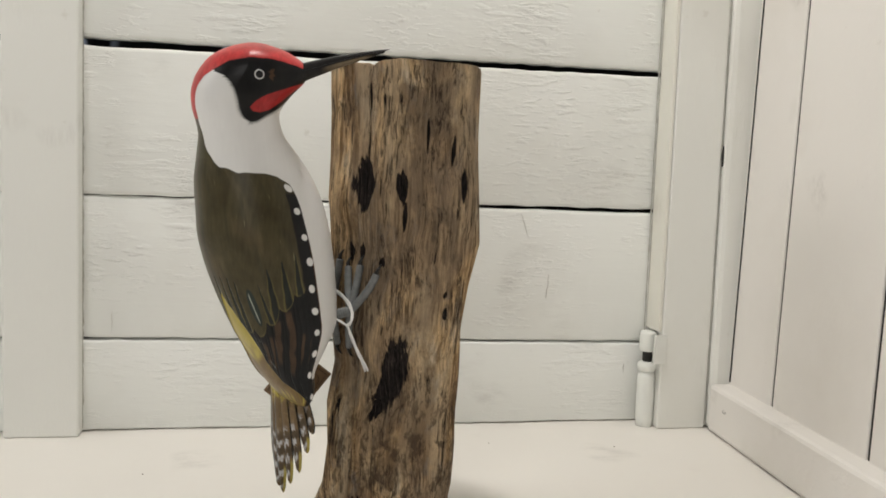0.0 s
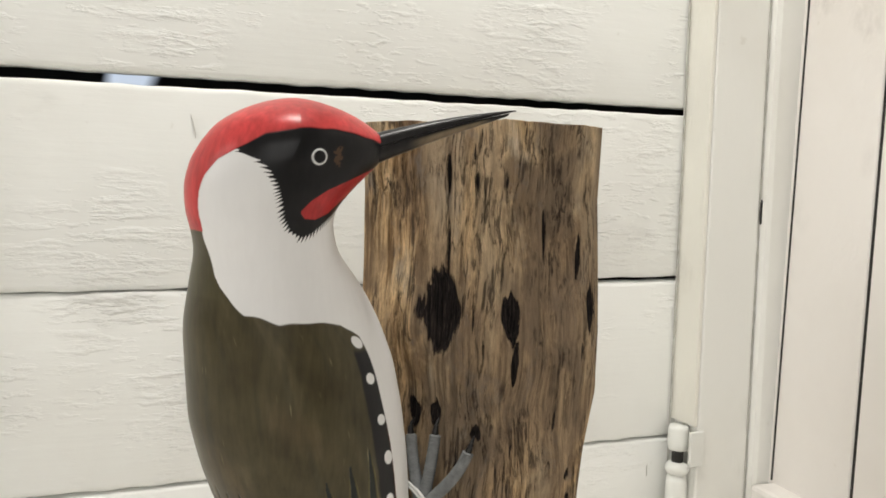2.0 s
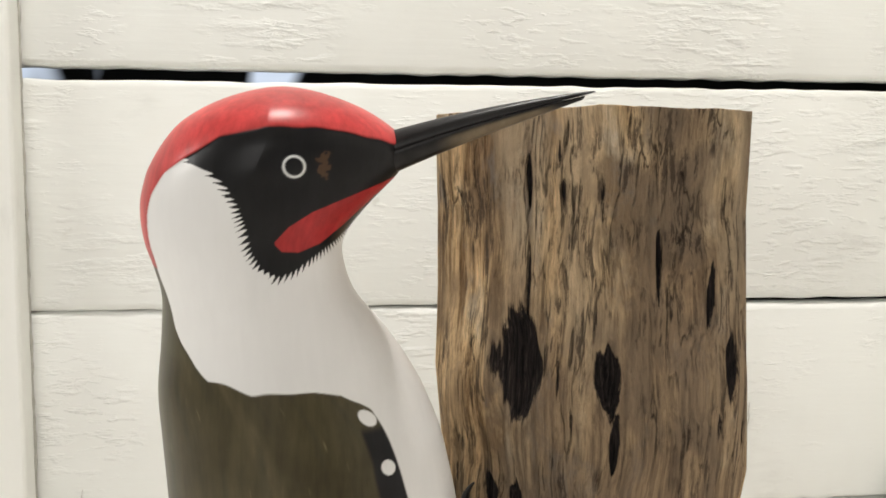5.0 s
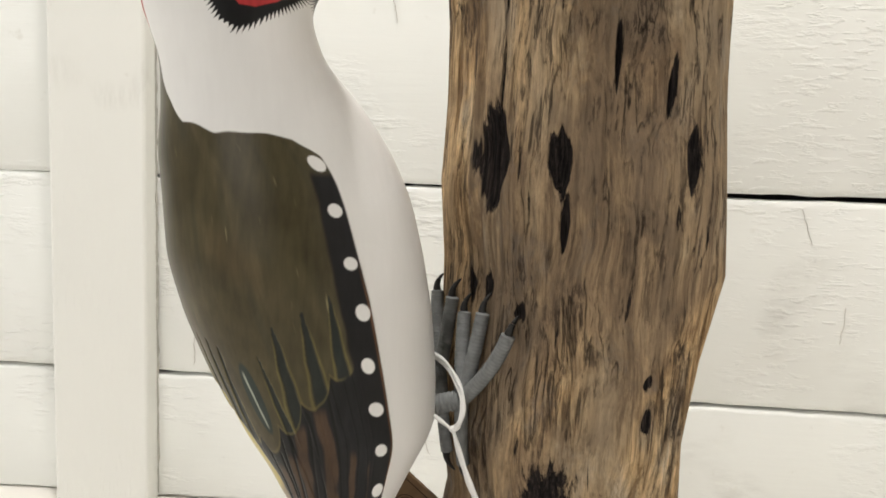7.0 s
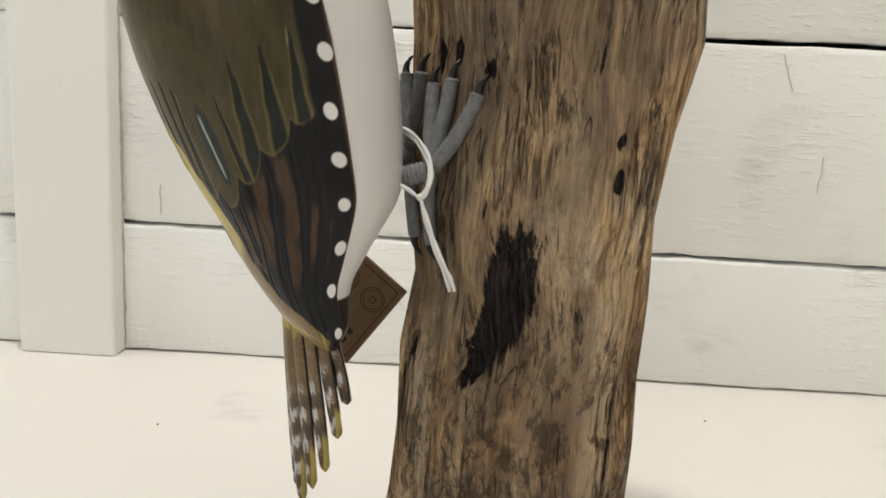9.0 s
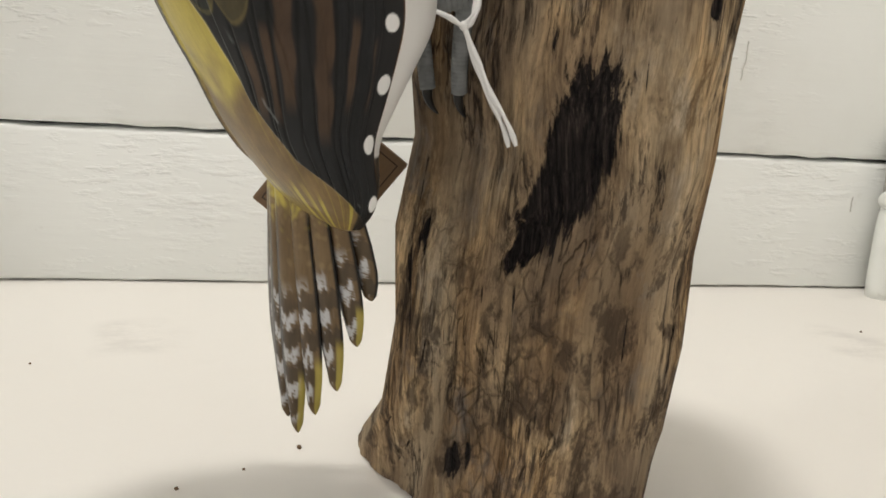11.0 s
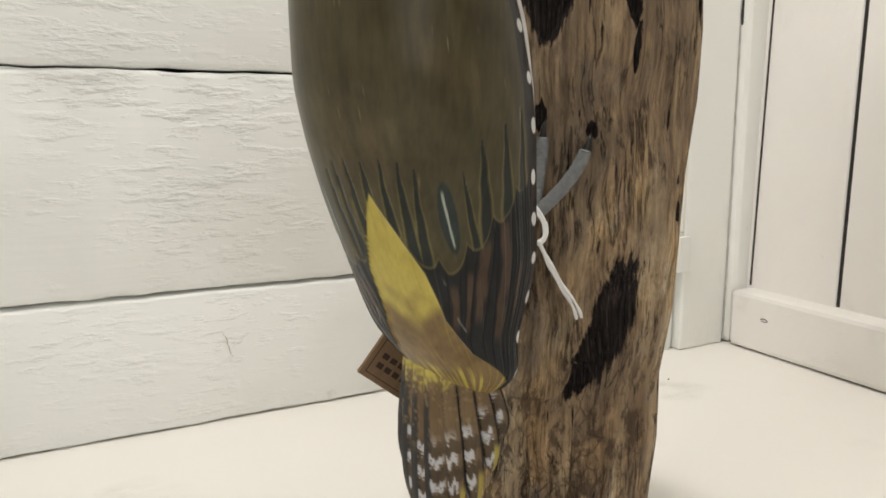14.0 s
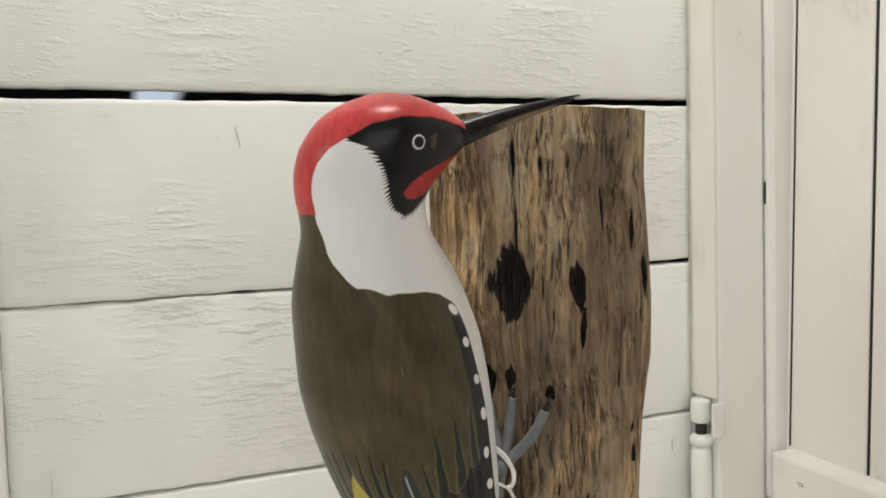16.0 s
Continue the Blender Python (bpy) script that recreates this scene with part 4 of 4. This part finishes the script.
# ---- thread and tag ----
def curve_mesh(name, points, radius, mat, parent=None, sides=8):
    """A cord through points, smoothed, as a mesh."""
    pts = [Vector(p) for p in points]
    path = []
    for i in range(len(pts) - 1):
        p0, p1, p2, p3 = pts[max(i - 1, 0)], pts[i], pts[i + 1], pts[min(i + 2, len(pts) - 1)]
        for k in range(10):
            t = k / 10
            path.append(0.5 * (2 * p1 + (p2 - p0) * t + (2 * p0 - 5 * p1 + 4 * p2 - p3) * t * t + (3 * p1 - p0 - 3 * p2 + p3) * t ** 3))
    path.append(pts[-1])
    bm = bmesh.new()
    rings = []
    for i, p in enumerate(path):
        d = (path[min(i + 1, len(path) - 1)] - path[max(i - 1, 0)]).normalized()
        u = d.cross(Vector((0.3, 0.9, 0.2))).normalized()
        w = d.cross(u)
        ph = i * 0.55
        rings.append([bm.verts.new(p + radius * (1 + 0.22 * math.cos(2 * (k * 2 * math.pi / sides) - ph)) * (math.cos(k * 2 * math.pi / sides) * u + math.sin(k * 2 * math.pi / sides) * w)) for k in range(sides)])
    for r0, r1 in zip(rings, rings[1:]):
        for k in range(sides):
            bm.faces.new((r0[k], r0[(k + 1) % sides], r1[(k + 1) % sides], r1[k]))
    bm.faces.new(rings[0][::-1])
    bm.faces.new(rings[-1])
    return smooth(mesh_object(name, bm, mat, parent))


string = tagged(new("tag_string"), "white cotton thread tied round the bird's leg, ends hanging", "string")
KNOT = (0.0525, 0.5905, 0.1500)
curve_mesh("loop", [(0.040, 0.612, 0.1735), (0.0475, 0.606, 0.1705), (0.0535, 0.598, 0.1650), (0.0560, 0.592, 0.1585), (0.0550, 0.5895, 0.1525), KNOT, (0.0475, 0.5925, 0.1525), (0.0405, 0.600, 0.1545), (0.034, 0.618, 0.150), (0.0255, 0.6315, 0.137), (0.0215, 0.6345, 0.1235)], 0.00068, THREAD, string)
curve_mesh("loop", [(0.040, 0.6125, 0.1722), (0.0470, 0.6065, 0.1695), (0.0528, 0.5985, 0.1640), (0.0553, 0.5925, 0.1580), (0.0545, 0.590, 0.1530), KNOT], 0.00068, THREAD, string)
curve_mesh("thread_end", [KNOT, (0.0556, 0.5875, 0.1425), (0.0595, 0.584, 0.1335), (0.0640, 0.5805, 0.1255), (0.0662, 0.5800, 0.1205)], 0.00068, THREAD, string)
curve_mesh("thread_end", [KNOT, (0.0550, 0.5880, 0.1420), (0.0588, 0.5845, 0.1330), (0.0628, 0.5815, 0.1250), (0.0645, 0.5810, 0.1200)], 0.00068, THREAD, string)
bm = bmesh.new()
bmesh.ops.create_icosphere(bm, subdivisions=2, radius=0.0014, matrix=pose(*KNOT))
smooth(part("knot", bm, THREAD, string))


# wooden tag, hanging cornerwise behind the tail
TAG_LEFT = Vector((-0.0028, 0.6395, 0.0935))
along = Vector((0.983, -0.183, 0.0))
side_s = (along * 0.602 + Vector((0, 0, 0.799))).normalized()
side_q = (along * 0.799 - Vector((0, 0, 0.602))).normalized()
normal = side_s.cross(side_q)
frame_tag = Matrix((side_s.to_4d(), side_q.to_4d(), normal.to_4d(), (0, 0, 0, 1))).transposed()
for k in range(3):
    frame_tag[3][k] = 0.0
    frame_tag[k][3] = TAG_LEFT[k]
frame_tag[3][3] = 1.0
OUT = -1 if normal.y > 0 else 1
tag = tagged(new("wooden_tag"), "small engraved brown plywood tag hanging from the thread", "tag")
tag.matrix_world = frame_tag
part("plate", box((0, 0, -0.0012), (0.0402, 0.031, 0.0012), 0.0005), TAG, tag)
face = OUT * 0.0013


def flat_ring(cx, cy, r0, r1, sides=40):
    bm = bmesh.new()
    a = [bm.verts.new((cx + r0 * math.cos(k * 2 * math.pi / sides), cy + r0 * math.sin(k * 2 * math.pi / sides), face)) for k in range(sides)]
    c = [bm.verts.new((cx + r1 * math.cos(k * 2 * math.pi / sides), cy + r1 * math.sin(k * 2 * math.pi / sides), face)) for k in range(sides)]
    for k in range(sides):
        bm.faces.new((a[k], a[(k + 1) % sides], c[(k + 1) % sides], c[k]))
    return bm


def line_frame(x0, y0, x1, y1, w):
    bm = bmesh.new()
    for lo, hi in (((x0, y0), (x1, y0 + w)), ((x0, y1 - w), (x1, y1)), ((x0, y0 + w), (x0 + w, y1 - w)), ((x1 - w, y0 + w), (x1, y1 - w))):
        box((*lo, min(0, face) if OUT < 0 else 0.0), (*hi, 0.0 if OUT < 0 else face), bm=bm)
    return bm


part("engraved_border", line_frame(0.0022, 0.0022, 0.038, 0.0288, 0.0004), BURNT, tag)
for cx_, cy_, r_ in ((0.0285, 0.0225, 0.0052), (0.0285, 0.0090, 0.0052)):
    part("engraved_ring", flat_ring(cx_, cy_, r_ - 0.0004, r_), BURNT, tag)
    part("engraved_ring", flat_ring(cx_, cy_, r_ - 0.0014, r_ - 0.0011), BURNT, tag)
    part("engraved_square", line_frame(cx_ - 0.0013, cy_ - 0.0013, cx_ + 0.0013, cy_ + 0.0013, 0.0004), BURNT, tag)
for row in range(2):
    for k in range(5):
        part("engraved_bar", box((0.0060 + row * 0.0045, 0.0050 + k * 0.0042, -0.00132), (0.0085 + row * 0.0045, 0.0080 + k * 0.0042, 0.00132)), BURNT, tag)


# ---- hinge on the post ----
def barrel(z0, z1, radius, bulge=0.0):
    bm = bmesh.new()
    rings = []
    for k in range(9):
        f = k / 8
        r = radius * (1 - 0.12 * (abs(2 * f - 1) ** 6)) + bulge * math.sin(f * math.pi)
        rings.append([bm.verts.new((0.3905 + r * math.cos(a * math.pi / 10), 0.8485 + r * math.sin(a * math.pi / 10), z0 + (z1 - z0) * f)) for a in range(20)])
    for r0, r1 in zip(rings, rings[1:]):
        for a in range(20):
            bm.faces.new((r0[a], r0[(a + 1) % 20], r1[(a + 1) % 20], r1[a]))
    bm.faces.new(rings[0][::-1])
    bm.faces.new(rings[-1])
    return bm


hinge = tagged(new("barrel_hinge"), "white-painted iron barrel hinge fixed to the corner post", "hinge")
smooth(part("barrel", barrel(-0.0025, 0.0560, 0.0092), HINGE, hinge))
smooth(part("knuckle", barrel(0.0555, 0.0665, 0.0080, 0.0024), HINGE, hinge))
# near-black core put in for the dark gap between the barrels
part("pin", barrel(0.0660, 0.0780, 0.0050), DARK, hinge)
smooth(part("barrel", barrel(0.0775, 0.0985, 0.0090), HINGE, hinge))
part("leaf", box((0.3900, 0.8310, 0.0665), (0.4040, 0.8345, 0.0965), 0.0008), HINGE, hinge)

# ---- crumbs on the shelf ----
for x, y, r in ((0.014, 0.655, 0.0009), (-0.026, 0.628, 0.0007), (-0.005, 0.640, 0.0005), (0.33, 0.78, 0.0006), (-0.10, 0.74, 0.0005), (0.21, 0.80, 0.0005)):
    bm = bmesh.new()
    bmesh.ops.create_icosphere(bm, subdivisions=2, radius=r, matrix=pose(x, y, r * 0.7 - 0.0025))
    for v in bm.verts:
        v.co += Vector((random.uniform(-1, 1), random.uniform(-1, 1), random.uniform(-0.3, 0.3))) * r * 0.3
    tagged(mesh_object("wood_crumb", bm, TAG), "tiny brown wood crumb lying on the shelf", "crumb", "crumbs on the shelf")


SHADE, nt, b = material("old_crack", 0.9)
b.inputs["Base Color"].default_value = (0.52, 0.50, 0.46, 1)


# ---- marks in the paint: hairline cracks, a knot, a nick ----
def sliver(points, width):
    """A dark crack: a thin raised strip through points, swelling in the middle, 0.6 mm deep."""
    bm = bmesh.new()
    a, n = [], len(points)
    for i, p in enumerate(points):
        w = width * (0.25 + math.sin(math.pi * (i + 0.5) / n))
        a.append([bm.verts.new((p[0] + sx * w, p[1] + d, p[2])) for sx, d in ((-1, 0.0), (1, 0.0), (1, 0.0010), (-1, 0.0010))])
    for r0, r1 in zip(a, a[1:]):
        for k in range(4):
            bm.faces.new((r0[k], r0[(k + 1) % 4], r1[(k + 1) % 4], r1[k]))
    bm.faces.new(a[0])
    bm.faces.new(a[-1][::-1])
    return bm


planks = list(wall_north.children)
for row, x, z, tall, lean in ((1, 0.283, 0.142, 0.024, 0.1), (1, -0.146, 0.104, 0.020, 0.0), (0, 0.016, 0.048, 0.016, -0.35), (0, 0.372, 0.055, 0.010, 0.0), (1, 0.256, 0.205, 0.022, -0.35), (2, -0.012, 0.335, 0.016, -0.2), (1, 0.075, 0.110, 0.012, 0.3)):
    pts = [(x + lean * tall * (k / 7 - 0.5) + random.uniform(-0.0006, 0.0006), 0.8655, z + tall * (k / 7 - 0.5)) for k in range(8)]
    part("paint_crack", sliver(pts, 0.00011), SHADE, planks[row])
bm = sliver([(0.4540, 0.8332, 0.272 + 0.0030 * k) for k in range(8)], 0.0012)
part("nick", bm, DARK, post)
bm = bmesh.new()
ring_a = [bm.verts.new((-0.0006, -0.040 + 0.0040 * math.cos(k * 0.2618), 0.030 + 0.0015 * math.sin(k * 0.2618))) for k in range(24)]
ring_b = [bm.verts.new((-0.0006, -0.040 + 0.0030 * math.cos(k * 0.2618 + 0.1), 0.030 + 0.0009 * math.sin(k * 0.2618 + 0.1))) for k in range(24)]
for k in range(21):
    bm.faces.new((ring_a[k], ring_a[k + 1], ring_b[k + 1], ring_b[k]))
part("knot_mark", bm, BURNT, rail)


# old filler along the edges of the upright trims
FILLER, nt, b = material("old_filler", 0.85)
nt.links.new(mix(nt, noise_node(nt, 60, 4, 0.7), (0.20, 0.19, 0.165), (0.74, 0.72, 0.66)), b.inputs["Base Color"])


def filler_line(x, y, seed):
    """A ragged bead of filler running up the wall."""
    rng = random.Random(seed)
    bm = bmesh.new()
    prev = None
    for k in range(180):
        w = 0.0006 + 0.0011 * rng.random() ** 2
        z = 0.001 + k * 0.0051
        row = [bm.verts.new((x - 0.0005, y, z)), bm.verts.new((x + w * 0.5, y - 0.0012 * rng.random(), z)), bm.verts.new((x + w, y + 0.0012, z))]
        if prev:
            for i in range(2):
                bm.faces.new((prev[i], prev[i + 1], row[i + 1], row[i]))
        prev = row
    return bm


part("filler", filler_line(-0.1722, 0.8645, 3), FILLER, batten)
part("filler", filler_line(0.3925, 0.8645, 5), FILLER, post_side)
part("filler", filler_line(0.4526, 0.8345, 8), FILLER, post)
